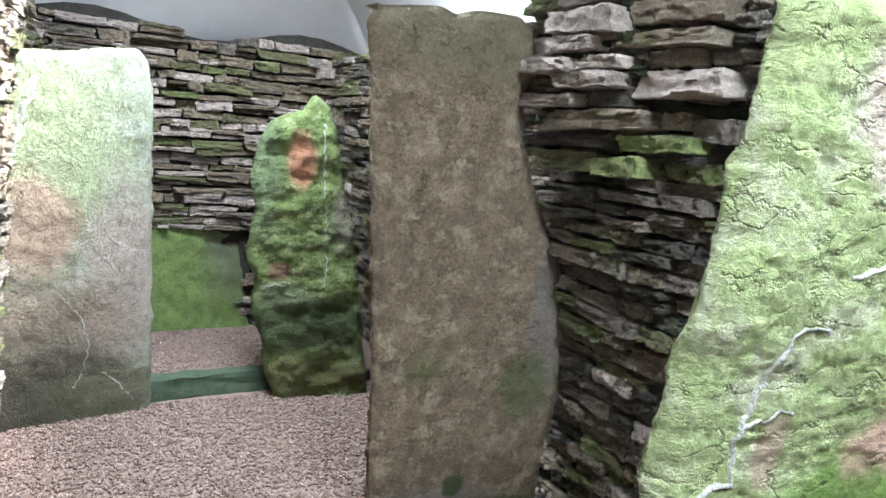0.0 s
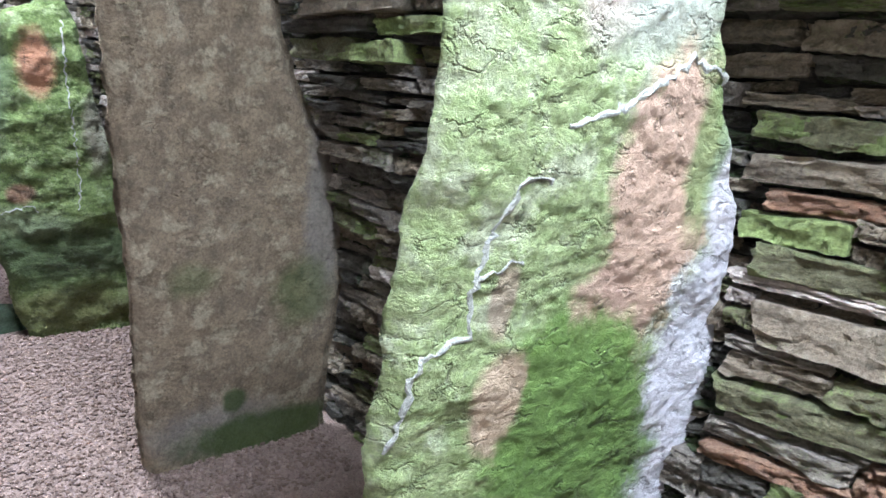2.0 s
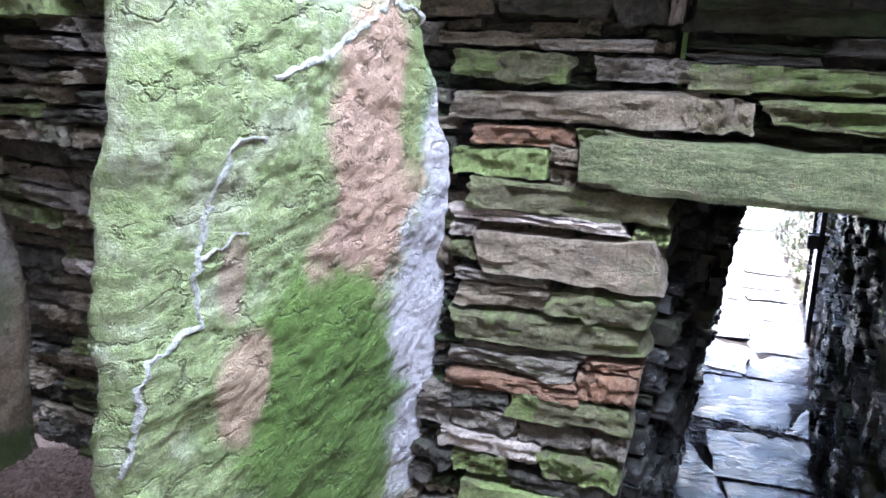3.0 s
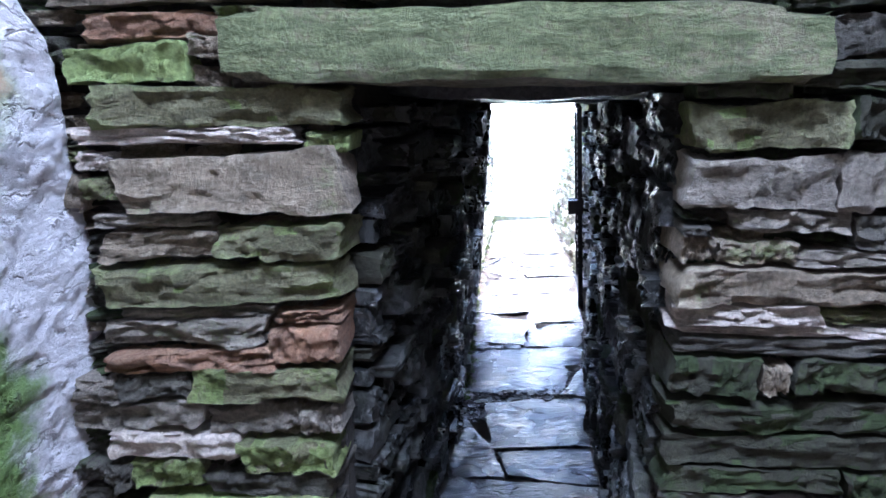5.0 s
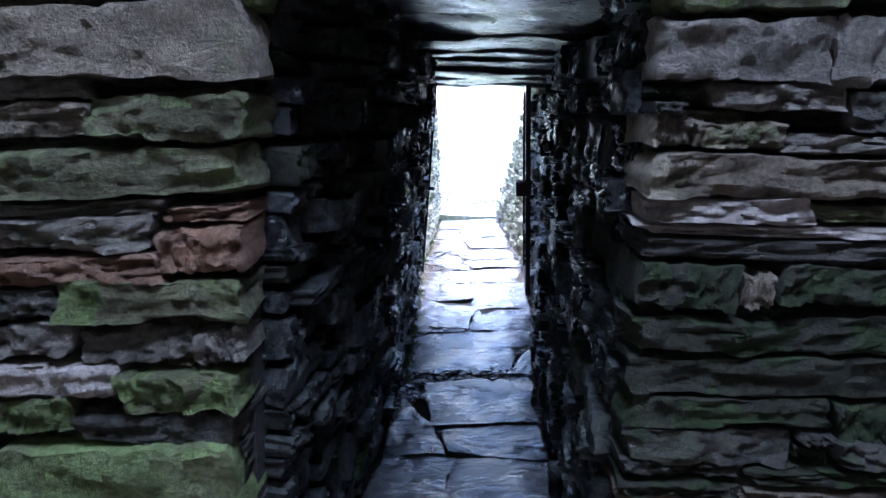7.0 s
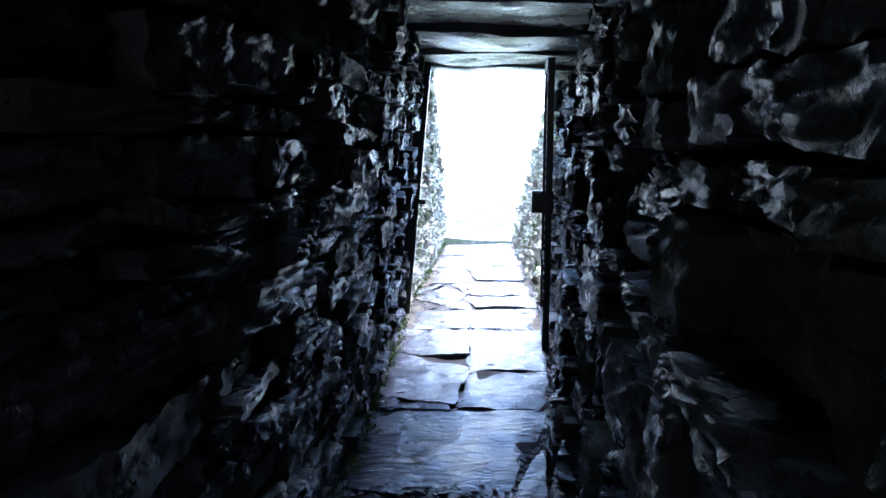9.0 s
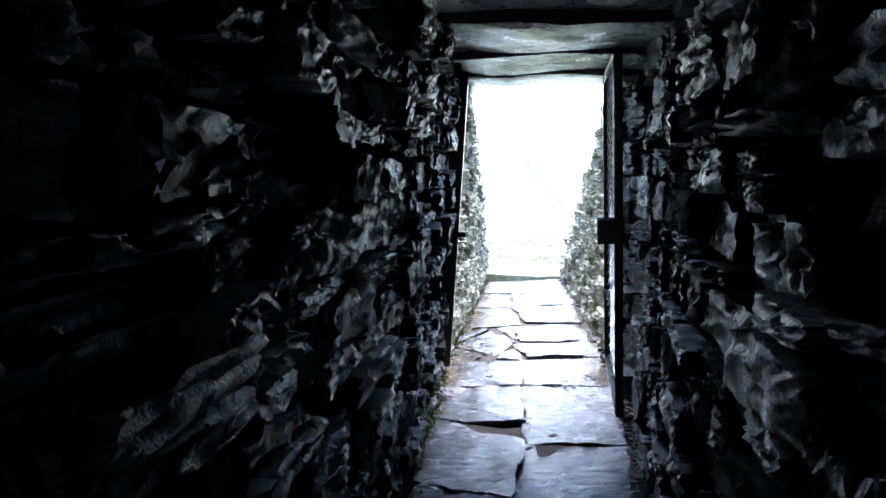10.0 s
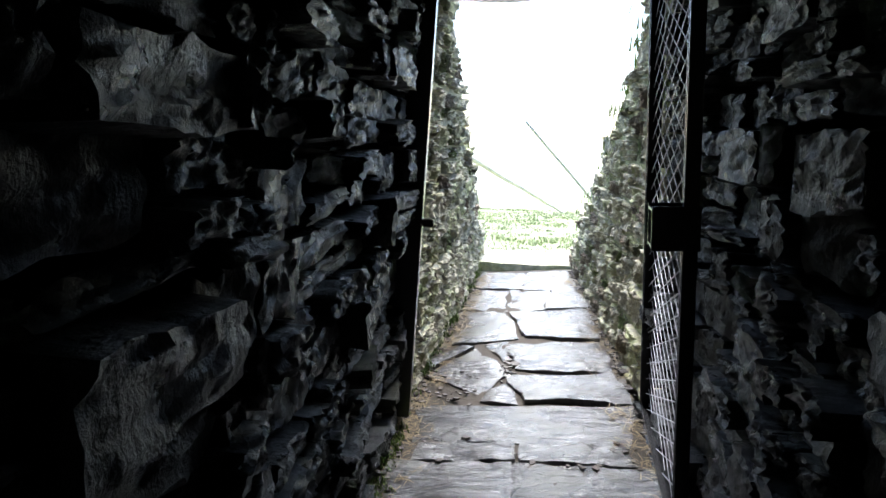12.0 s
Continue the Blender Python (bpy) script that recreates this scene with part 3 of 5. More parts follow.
P(-1.64, -1.120, 1.903, 1.974, BUFF, 0.01, 0.02)
P(-1.11, -1.000, 1.915, 1.972, BUFF)
P(-1.00, -0.820, 1.885, 1.960, GREY, 0.0, 0.03)
P(-1.85, -1.300, 1.836, 1.895, DARK, 0.015)
P(-1.28, -0.950, 1.840, 1.900, BRIGHT, 0.015, 0.02)
P(-1.39, -1.160, 1.748, 1.815, BRIGHT, 0.01, 0.04)
P(-1.85, -1.400, 1.745, 1.830, ALGAE, 0.02)
P(-1.12, -0.880, 1.760, 1.825, ALGAE, 0.01)
e.fill(S_END - 0.05, PASS_L - 0.015, zero, east_top, (0.045, 0.085), (0.12, 0.36), CHAMBER_MIX,
       near=lambda d, z: -2.1 < d and not (-0.9 < d < -0.15 and z < 0.9), rough=0.02)

e.fill(-2.2, PASS_L - 0.03, zero, east_top, (0.03, 0.055), (0.10, 0.25), [(DARK, 3), (MOSS_SHADE, 2), (BUFF, 2)], near=lambda d, z: False, rough=0.008, back=0.04)

P = tail.stone
P(1.103, 1.380, 1.275, 1.365, ALGAE, 0.01, 0.01)
P(1.103, 1.370, 1.175, 1.262, GREY, 0.0, 0.01)
P(1.37, 1.600, 1.175, 1.278, GREY)
P(1.19, 1.410, 1.128, 1.170, GREY, 0.005)
P(1.41, 1.620, 1.095, 1.165, DARK)
P(1.103, 1.165, 1.066, 1.118, BUFF)
P(1.17, 1.310, 1.064, 1.112, BUFF)
P(1.31, 1.600, 1.064, 1.095, GREY)
P(1.103, 1.550, 0.990, 1.060, BUFF, 0.01, 0.02)
P(1.103, 1.370, 0.947, 0.988, PALE, 0.01, 0.012)
P(1.37, 1.600, 0.952, 0.982, ALGAE)
P(1.103, 1.550, 0.926, 0.946, PALE, 0.01)
P(1.103, 1.580, 0.885, 0.923, DARK, 0.01)
# low mossy courses; a bystander's shadow is put into their colour too
P(1.103, 1.270, 0.796, 0.880, MOSS_SHADE, 0.0, 0.01)
P(1.28, 1.330, 0.801, 0.868, BUFF)
P(1.34, 1.580, 0.815, 0.880, MOSS_SHADE, 0.0, 0.012)
P(1.103, 1.550, 0.720, 0.794, MOSS_SHADE, 0.015)
P(1.103, 1.560, 0.648, 0.716, MOSS_SHADE, 0.015)
P(1.103, 1.450, 0.585, 0.645, MOSS_SHADE, 0.015)
P(1.46, 1.620, 0.570, 0.640, MOSS_SHADE)
P(1.103, 1.400, 0.515, 0.580, DARK, 0.01)
tail.fill(PASS_R + 0.015, S_BACK, zero, east_top, (0.045, 0.085), (0.14, 0.4), [(DARK, 4), (MOSS_SHADE, 3), (BUFF, 1)])
tail.fill(PASS_R + 0.03, S_BACK, zero, east_top, (0.03, 0.055), (0.10, 0.25), [(DARK, 3), (MOSS_SHADE, 2), (BUFF, 2)], near=lambda d, z: False, rough=0.008, back=0.04)
P = over.stone
P(0.44, 0.870, 1.765, 1.817, MOSS_SHADE)
P(0.73, 1.100, 1.722, 1.760, DARK)
P(0.46, 0.610, 1.545, 1.629, BUFF, 0.01, 0.02)
P(0.46, 0.940, 1.640, 1.700, ALGAE, 0.0, 0.015)
P(0.63, 1.080, 1.565, 1.637, ALGAE, 0.0, 0.02)
over.fill(PASS_L, PASS_R, lambda d: 1.54, east_top, (0.045, 0.085), (0.15, 0.4), [(DARK, 4), (MOSS_SHADE, 2), (BUFF, 1)])

over.fill(PASS_L, PASS_R, lambda d: 1.54, east_top, (0.03, 0.055), (0.10, 0.25), [(DARK, 3), (MOSS_SHADE, 2), (BUFF, 2)], near=lambda d, z: False, rough=0.008, back=0.04)

# end wall and the far long wall
north = Wall("wall_north", lambda d: (chamber(S_END, d), -OUT, -S), lambda d, z: -0.10 * z / 2.0, "curved dry-stone end wall of thin flagstones", 21, twist=0.11)
north_top = lambda d: 2.47 + 0.07 * math.sin(d * 4.0)
north.core(-0.1, WIDTH + 0.1, zero, north_top, thick=0.4, n=14)
north.fill(-0.05, WIDTH + 0.05, zero, north_top, (0.035, 0.095), (0.09, 0.42), [(BUFF, 5), (PALE, 5), (GREY, 1), (ALGAE, 2)], rough=0.05, near=lambda d, z: z > 0.9, skip=lambda d, z: 0.75 < d < 2.0 and z < 0.9)
west = Wall("wall_west", lambda d: (chamber(d, WIDTH), -S, -OUT), lambda d, z: -0.10 * z / 2.0, "dry-stone long wall of pale flagstones", 22)
west_top = lambda d: 2.36 + 0.05 * math.sin(d * 2.7)
west.core(S_END - 0.35, S_BACK + 0.1, zero, west_top, thick=0.45)
west.fill(S_END, S_BACK, zero, west_top, (0.06, 0.11), (0.2, 0.5), [(PALE, 3), (BUFF, 3), (ALGAE, 2), (GREY, 2)], near=lambda d, z: d < -3.0 and z > 1.2)
south = Wall("wall_south", lambda d: (chamber(S_BACK, d), OUT, S), None, "plain dry-stone wall closing the chamber", 23)
south.core(-0.2, WIDTH + 0.2, zero, lambda d: 2.4, n=6)
south.fill(-0.1, WIDTH + 0.1, zero, lambda d: 2.4, (0.09, 0.15), (0.3, 0.7), [(BUFF, 2), (GREY, 2)], near=lambda d, z: False)

# ---- the vault over the chamber, with its two skylights ----
bm = bmesh.new()
ns, nw = 58, 36
s_lo, s_hi = S_END - 0.5, S_BACK + 0.45
grid = []
for i in range(ns + 1):
    s = s_lo + (s_hi - s_lo) * i / ns
    row = []
    for j in range(nw + 1):
        a = math.pi * j / nw
        w = WIDTH / 2 - (WIDTH / 2 + 0.42) * math.cos(a)
        row.append(bm.verts.new(chamber(s, w, VAULT_BASE + (VAULT_TOP - VAULT_BASE) * math.sin(a))))
    grid.append(row)
for i in range(ns):
    sm = s_lo + (s_hi - s_lo) * (i + 0.5) / ns
    for j in range(nw):
        wm = WIDTH / 2 - (WIDTH / 2 + 0.42) * math.cos(math.pi * (j + 0.5) / nw)
        if any(abs(sm - s) < ls / 2 and abs(wm - w) < lw / 2 for s, w, ls, lw in SKYLIGHTS):
            continue
        bm.faces.new((grid[i][j], grid[i][j + 1], grid[i + 1][j + 1], grid[i + 1][j]))
for k in (0, ns):
    bm.faces.new(grid[k] if k else grid[k][::-1])
loose = [v for v in bm.verts if not v.link_faces]
bmesh.ops.delete(bm, geom=loose, context="VERTS")
ceiling = tagged(add_mesh("ceiling", bm, VAULT), "smooth pale grey concrete vault over the chamber", "ceiling", kind="structure")
sol = ceiling.modifiers.new("thickness", "SOLIDIFY")
sol.thickness, sol.offset = 0.12, 0

# ---- passage ----
LEFT = [(1.640, 0.905), (2.05, 1.02), (2.50, 1.17), (3.40, 1.55), (4.20, 1.93), (4.85, 2.26), (5.70, 2.61), (7.50, 3.38), (8.1, 3.64)]
RIGHT = [(1.905, 0.302), (2.40, 0.50), (2.85, 0.68), (3.60, 0.99), (4.00, 1.10), (4.70, 1.33), (5.28, 1.62), (6.20, 2.05), (7.67, 2.77), (8.3, 3.07)]


def pass_floor(x, y):
    return 0.02 + 0.026 * x - 0.087 * y


def along(line, side):
    """Place, tangent and outward way at d metres along a line of points; side is 1 for the left hand."""
    pts = [Vector((*p, 0)) for p in line]

    def where(d):
        for i, (a, b) in enumerate(zip(pts, pts[1:])):
            ln = (b - a).length
            if d <= ln or i == len(pts) - 2:
                t = (b - a).normalized()
                return a + t * d, t, Vector((-t.y, t.x, 0)) * side
            d -= ln
    return where


def length_to(line, k):
    return sum((Vector(b) - Vector(a)).length for a, b in list(zip(line, line[1:]))[:k])


left_at, right_at = along(LEFT, 1), along(RIGHT, -1)


def ground(where):
    return lambda d: pass_floor(*where(d)[0].xy)


lean_left = lambda d, z: -0.005 - 0.075 * max(0, z) * (0.25 + 0.75 * smooth01(d / 0.7)) * (1 - 0.42 * smooth01((d - 1.6) / 1.4))
lean_right = lambda d, z: -0.012 * (1 - smooth01((d - 0.3) / 0.8)) + 0.01 * max(0, z)
L_GATE, R_GATE, L_OUT, R_OUT = length_to(LEFT, 5), length_to(RIGHT, 6), length_to(LEFT, 7), length_to(RIGHT, 8)
roof = lambda d: 1.375 - 0.028 * d


def outer_top(d, gate, out, high):
    return high - (high - 0.12) * min(max((d - gate - 0.3) / (out - gate - 0.3), 0), 1) ** 0.9


WET_MIX = [(WET, 8), (MOSS_SHADE, 1)]
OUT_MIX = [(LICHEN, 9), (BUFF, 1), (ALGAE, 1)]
ground_left, ground_right = ground(left_at), ground(right_at)
passage_walls = []
for side_name, where_, lean_, low_, end_, seed_ in (("left", left_at, lean_left, ground_left, L_GATE, 31), ("right", right_at, lean_right, ground_right, R_GATE, 41)):
    for k_, (da, db) in enumerate(((0.03, 1.15), (1.15, 2.3), (2.3, end_ + 0.02))):
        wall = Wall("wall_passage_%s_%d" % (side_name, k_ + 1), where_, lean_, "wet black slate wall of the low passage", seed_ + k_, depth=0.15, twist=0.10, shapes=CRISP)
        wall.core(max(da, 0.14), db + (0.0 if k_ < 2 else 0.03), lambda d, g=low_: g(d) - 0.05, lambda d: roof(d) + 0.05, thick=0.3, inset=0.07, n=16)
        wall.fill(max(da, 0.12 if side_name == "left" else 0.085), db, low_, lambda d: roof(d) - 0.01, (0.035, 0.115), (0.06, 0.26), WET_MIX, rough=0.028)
        passage_walls.append(wall)
outer_left = Wall("wall_outer_left", left_at, lean_left, "lichened dry-stone wall of the open entrance passage", 33)
top_l = lambda d: outer_top(d, L_GATE, L_OUT, 1.5)
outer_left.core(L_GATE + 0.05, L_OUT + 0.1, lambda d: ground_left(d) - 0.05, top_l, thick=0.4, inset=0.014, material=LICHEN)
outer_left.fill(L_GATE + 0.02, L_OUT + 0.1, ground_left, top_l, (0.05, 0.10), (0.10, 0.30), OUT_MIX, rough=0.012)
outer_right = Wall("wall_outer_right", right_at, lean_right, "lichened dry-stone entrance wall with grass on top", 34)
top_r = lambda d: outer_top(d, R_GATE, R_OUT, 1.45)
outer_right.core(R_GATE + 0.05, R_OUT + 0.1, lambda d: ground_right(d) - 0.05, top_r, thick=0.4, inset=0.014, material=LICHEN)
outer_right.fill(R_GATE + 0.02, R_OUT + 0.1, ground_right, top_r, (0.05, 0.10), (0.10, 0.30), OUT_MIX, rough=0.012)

# bed under the paving
bm = bmesh.new()
rows = []
for i in range(61):
    f = i / 60
    a, b = left_at(f * (L_OUT + 0.2))[0], right_at(f * (R_OUT + 0.2))[0]
    a, b = a + (a - b).normalized() * 0.12, b + (b - a).normalized() * 0.12
    row = []
    for j in range(13):
        p = a.lerp(b, j / 12)
        row.append(bm.verts.new((p.x, p.y, pass_floor(p.x, p.y) - 0.010 + 0.012 * fbm(p * 5))))
    rows.append(row)
for a, b in zip(rows, rows[1:]):
    for j in range(12):
        bm.faces.new((a[j + 1], a[j], b[j], b[j + 1]))
bmesh.ops.recalc_face_normals(bm, faces=bm.faces)
passage_floor = tagged(add_mesh("floor_passage", bm, SOIL), "wet paved floor of the passage, earth in the joints", "floor", kind="structure")


def across(f, g):
    """A place on the passage floor: f metres in along the middle line, g from 0 at the left wall to 1 at the right."""
    t = f / 6.4
    a, b = left_at(t * L_OUT)[0], right_at(t * R_OUT)[0]
    return a.lerp(b, g)


def flag(q, seed, lift=0.0):
    """A paving flag with ragged edges between four corners (f, g)."""
    bm = bmesh.new()
    mf, mg = sum(k[0] for k in q) / 4, sum(k[1] for k in q) / 4
    c = [across(k[0] + math.copysign(0.008, k[0] - mf), k[1] + math.copysign(0.01, k[1] - mg)) for k in q]
    nu, nv = 12, 9
    top = []
    off = Vector((seed * 3.7, seed * 1.9, 0))
    for i in range(nu + 1):
        u = i / nu
        col = []
        for j in range(nv + 1):
            v = j / nv
            p = c[0].lerp(c[1], u).lerp(c[3].lerp(c[2], u), v)
            edge = 1 if i in (0, nu) or j in (0, nv) else 0
            w = noise.noise_vector(p * 7 + off) * (0.026 if edge else 0.010)
            p = p + Vector((w.x, w.y, 0))
            h = 0.010 * fbm(p * 6 + off, 5) + 0.004 * noise.noise(Vector((p.x * 9, p.y * 30, seed)))
            rim = min(min(i, nu - i), min(j, nv - j), 1.0)
            col.append(bm.verts.new((p.x, p.y, pass_floor(p.x, p.y) + lift + h - 0.002 * (1 - rim))))
        top.append(col)
    for i in range(nu):
        for j in range(nv):
            bm.faces.new((top[i][j], top[i + 1][j], top[i + 1][j + 1], top[i][j + 1]))
    rim = [top[i][0] for i in range(nu)] + [top[nu][j] for j in range(nv)] + [top[i][nv] for i in range(nu, 0, -1)] + [top[0][j] for j in range(nv, 0, -1)]
    low = [bm.verts.new(v.co - Vector((0, 0, 0.05))) for v in rim]
    for k in range(len(rim)):
        m = (k + 1) % len(rim)
        bm.faces.new((rim[k], low[k], low[m], rim[m]))
    bmesh.ops.recalc_face_normals(bm, faces=bm.faces)
    ob = add_mesh("paving_flag", bm, FLAG)
    ob.data.set_sharp_from_angle(angle=radians(35))
    ob.parent = passage_floor


rng = random.Random(5)
flag_count = 0


def lay(*q):
    """One flag between four corners, each metres in and share across."""
    global flag_count
    flag_count += 1
    flag(q, flag_count, rng.uniform(-0.004, 0.012))


# from the chamber outwards
lay((-0.05, 0.05), (-0.02, 0.96), (0.42, 0.95), (0.36, 0.04))
lay((0.38, 0.04), (0.41, 0.42), (0.90, 0.43), (0.93, 0.05))
lay((0.43, 0.45), (0.44, 0.95), (0.86, 0.94), (0.91, 0.45))
lay((0.95, 0.06), (0.94, 0.39), (1.15, 0.29), (1.45, 0.07))
lay((0.95, 0.42), (0.90, 0.95), (1.12, 0.91), (1.12, 0.33))
lay((1.16, 0.33), (1.16, 0.92), (1.60, 0.94), (1.55, 0.20))
lay((1.49, 0.04), (1.48, 0.10), (1.62, 0.17), (1.66, 0.04))
lay((1.70, 0.05), (1.65, 0.78), (2.24, 0.93), (2.23, 0.06))
lay((1.63, 0.82), (1.62, 0.96), (1.90, 0.97), (1.88, 0.92))
lay((2.26, 0.06), (2.25, 0.42), (2.32, 0.39), (2.36, 0.08))
lay((2.39, 0.06), (2.30, 0.44), (2.69, 0.49), (2.87, 0.06))
lay((2.29, 0.47), (2.27, 0.94), (2.66, 0.93), (2.67, 0.51))
lay((2.90, 0.04), (2.88, 0.48), (3.28, 0.45), (3.27, 0.05))
lay((2.69, 0.51), (2.69, 0.93), (3.28, 0.94), (3.28, 0.48))
lay((3.30, 0.12), (3.31, 0.49), (3.39, 0.47), (3.38, 0.15))
lay((3.31, 0.52), (3.31, 0.90), (3.40, 0.86), (3.41, 0.52))
lay((3.43, 0.13), (3.43, 0.88), (3.71, 0.95), (3.70, 0.05))
lay((3.74, 0.33), (3.74, 0.49), (3.93, 0.42), (3.85, 0.36))
lay((3.81, 0.30), (4.03, 0.43), (4.34, 0.25), (3.98, 0.03))
lay((3.76, 0.52), (3.74, 0.95), (4.00, 0.93), (3.97, 0.44))
lay((4.08, 0.45), (4.03, 0.93), (4.42, 0.92), (4.37, 0.43))
lay((4.10, 0.42), (4.34, 0.41), (4.45, 0.39), (4.38, 0.28))
lay((4.07, 0.04), (4.34, 0.21), (4.37, 0.13), (4.20, 0.03))
lay((4.40, 0.07), (4.52, 0.47), (4.97, 0.37), (5.04, 0.03))
lay((4.54, 0.51), (4.49, 0.93), (5.02, 0.93), (4.99, 0.41))
lay((5.07, 0.03), (5.01, 0.36), (5.54, 0.35), (5.58, 0.05))
lay((5.03, 0.39), (5.06, 0.63), (5.54, 0.70), (5.55, 0.38))
lay((5.05, 0.66), (5.06, 0.94), (5.56, 0.94), (5.55, 0.73))
lay((5.61, 0.04), (5.58, 0.47), (6.10, 0.50), (6.14, 0.04))
lay((5.58, 0.50), (5.59, 0.96), (6.20, 0.95), (6.12, 0.53))


def debris(count, spots, label, seed):
    """Flat chips of slate and earth lying in the joints, one joined mesh."""
    r = random.Random(seed)
    vs, fs = [], []
    for _ in range(count):
        f0, f1, g0, g1 = r.choice(spots)
        p = across(r.uniform(f0, f1), r.uniform(g0, g1))
        size, n = r.uniform(0.004, 0.012) * (2.0 if r.random() < 0.05 else 1), r.randint(4, 6)
        a0, tip = r.uniform(0, math.tau), Vector((r.uniform(-0.35, 0.35), r.uniform(-0.35, 0.35), 1)).normalized()
        z = pass_floor(p.x, p.y) + r.uniform(-0.006, 0.004)
        base = len(vs)
        for level in (-0.25, 0.3):
            for k in range(n):
                a = a0 + math.tau * k / n
                q = Vector((math.cos(a), math.sin(a), 0)) * size * r.uniform(0.7, 1.2)
                vs.append((p.x + q.x, p.y + q.y, z + level * size - q.dot(tip) * 0.5))
        fs.append(tuple(base + n + k for k in range(n)))
        fs += [(base + k, base + (k + 1) % n, base + n + (k + 1) % n, base + n + k) for k in range(n)]
    me = bpy.data.meshes.new("debris")
    me.from_pydata(vs, [], fs)
    me.materials.append(CHIP)
    return tagged(new("debris", me), label, "debris", kind="stuff")


CHIP = rock("slate_chips", (0.13, 0.11, 0.095), (0.06, 0.052, 0.045), rough=(0.3, 0.7), bump=0.4, vary=0.7)
debris(1300, [(0.9, 3.4, 0.0, 0.07), (0.9, 3.4, 0.94, 1.0), (1.4, 1.72, 0.03, 0.25), (1.58, 1.72, 0.2, 0.9), (1.6, 1.95, 0.85, 1.0)], "wet slate chips and earth along the passage walls", 51)
debris(260, [(1.08, 1.2, 0.1, 0.9), (2.22, 2.4, 0.03, 0.5), (3.26, 3.45, 0.05, 0.95), (3.7, 4.05, 0.0, 0.3), (3.9, 4.4, 0.4, 0.47)], "slate chips lodged in the open joints of the paving", 52)
debris(500, [(3.3, 6.2, 0.0, 0.05), (3.3, 6.2, 0.95, 1.0)], "brown chips and earth at the edge of the entrance paving", 53)

# lintel over the passage mouth and the roof slabs behind it


def ragged_block(name, c, ax, ay, size, material, seed, label, parent=None, amp=0.02, cuts=(14, 8, 4)):
    """A split stone beam: its centre, two level axes and size."""
    bm = bmesh.new()
    nx, ny, nz = cuts
    off = Vector((seed * 5.1, seed * 2.3, seed))
    seen = {}

    def at(i, j, k):
        if (i, j, k) not in seen:
            u, v, w = i / nx - 0.5, j / ny - 0.5, k / nz - 0.5
            p = c + ax * (u * size[0]) + ay * (v * size[1]) + UP * (w * size[2])
            n1 = noise.noise_vector(p * 2.5 + off) * amp * 1.2 + noise.noise_vector(Vector((p.x * 9, p.y * 9, p.z * 24)) + off) * amp * 0.6
            r = 1 - 0.05 * ((abs(u) > 0.45) + (abs(v) > 0.45)) * (abs(w) > 0.45)
            q = c + (p - c) * r + n1
            seen[(i, j, k)] = bm.verts.new(q)
        return seen[(i, j, k)]

    for i in range(nx):
        for j in range(ny):
            bm.faces.new((at(i, j, 0), at(i, j + 1, 0), at(i + 1, j + 1, 0), at(i + 1, j, 0)))
            bm.faces.new((at(i, j, nz), at(i + 1, j, nz), at(i + 1, j + 1, nz), at(i, j + 1, nz)))
        for k in range(nz):
            bm.faces.new((at(i, 0, k), at(i + 1, 0, k), at(i + 1, 0, k + 1), at(i, 0, k + 1)))
            bm.faces.new((at(i, ny, k), at(i, ny, k + 1), at(i + 1, ny, k + 1), at(i + 1, ny, k)))
    for j in range(ny):
        for k in range(nz):
            bm.faces.new((at(0, j, k), at(0, j, k + 1), at(0, j + 1, k + 1), at(0, j + 1, k)))
            bm.faces.new((at(nx, j, k), at(nx, j + 1, k), at(nx, j + 1, k + 1), at(nx, j, k + 1)))
    bmesh.ops.recalc_face_normals(bm, faces=bm.faces)
    ob = add_mesh(name, bm, material)
    ob.data.set_sharp_from_angle(angle=radians(26))
    if parent:
        ob.parent = parent
        return ob
    return tagged(ob, label, "stone slab")


LINTEL_STONE = rock("algae_lintel", (0.26, 0.23, 0.15), (0.16, 0.155, 0.10), (0.16, 0.21, 0.085), 0.48, layer=3.5, bump=1.0, flaky=0.35)
ROOF_STONE = rock("wet_roof_slab", (0.13, 0.13, 0.13), (0.06, 0.06, 0.062), (0.06, 0.07, 0.03), 0.1, rough=(0.2, 0.45), bump=0.9, layer=1.0, film=0.6)
ragged_block("lintel_stone", chamber(0.78, -0.12, 1.462), S, OUT, (1.08, 0.34, 0.13), LINTEL_STONE, 3, "long green algae-covered lintel stone over the passage mouth", amp=0.018, cuts=(30, 8, 6))
roof_ob = None
f = 0.33
k = 0
while f < 3.75:
    depth = rng.uniform(0.36, 0.55)
    a, b = across(f, -0.25), across(f, 1.25)
    mid = across(f + depth / 2, 0.5)
    ax = (b - a).normalized()
    ay = Vector((-ax.y, ax.x, 0))
    z = 1.375 - 0.027 * (f + depth / 2) + rng.uniform(-0.008, 0.014) + 0.075
    ragged_block("roof_slab", Vector((mid.x, mid.y, z)), ax, ay, ((b - a).length, depth * 0.97, 0.15), ROOF_STONE, 10 + k, "wet dark stone slab roofing the passage", amp=0.02, cuts=(12, 10, 3))["group"] = "passage roof slabs"
    f += depth
    k += 1
ROOF_END = f

# ---- tall slabs ----


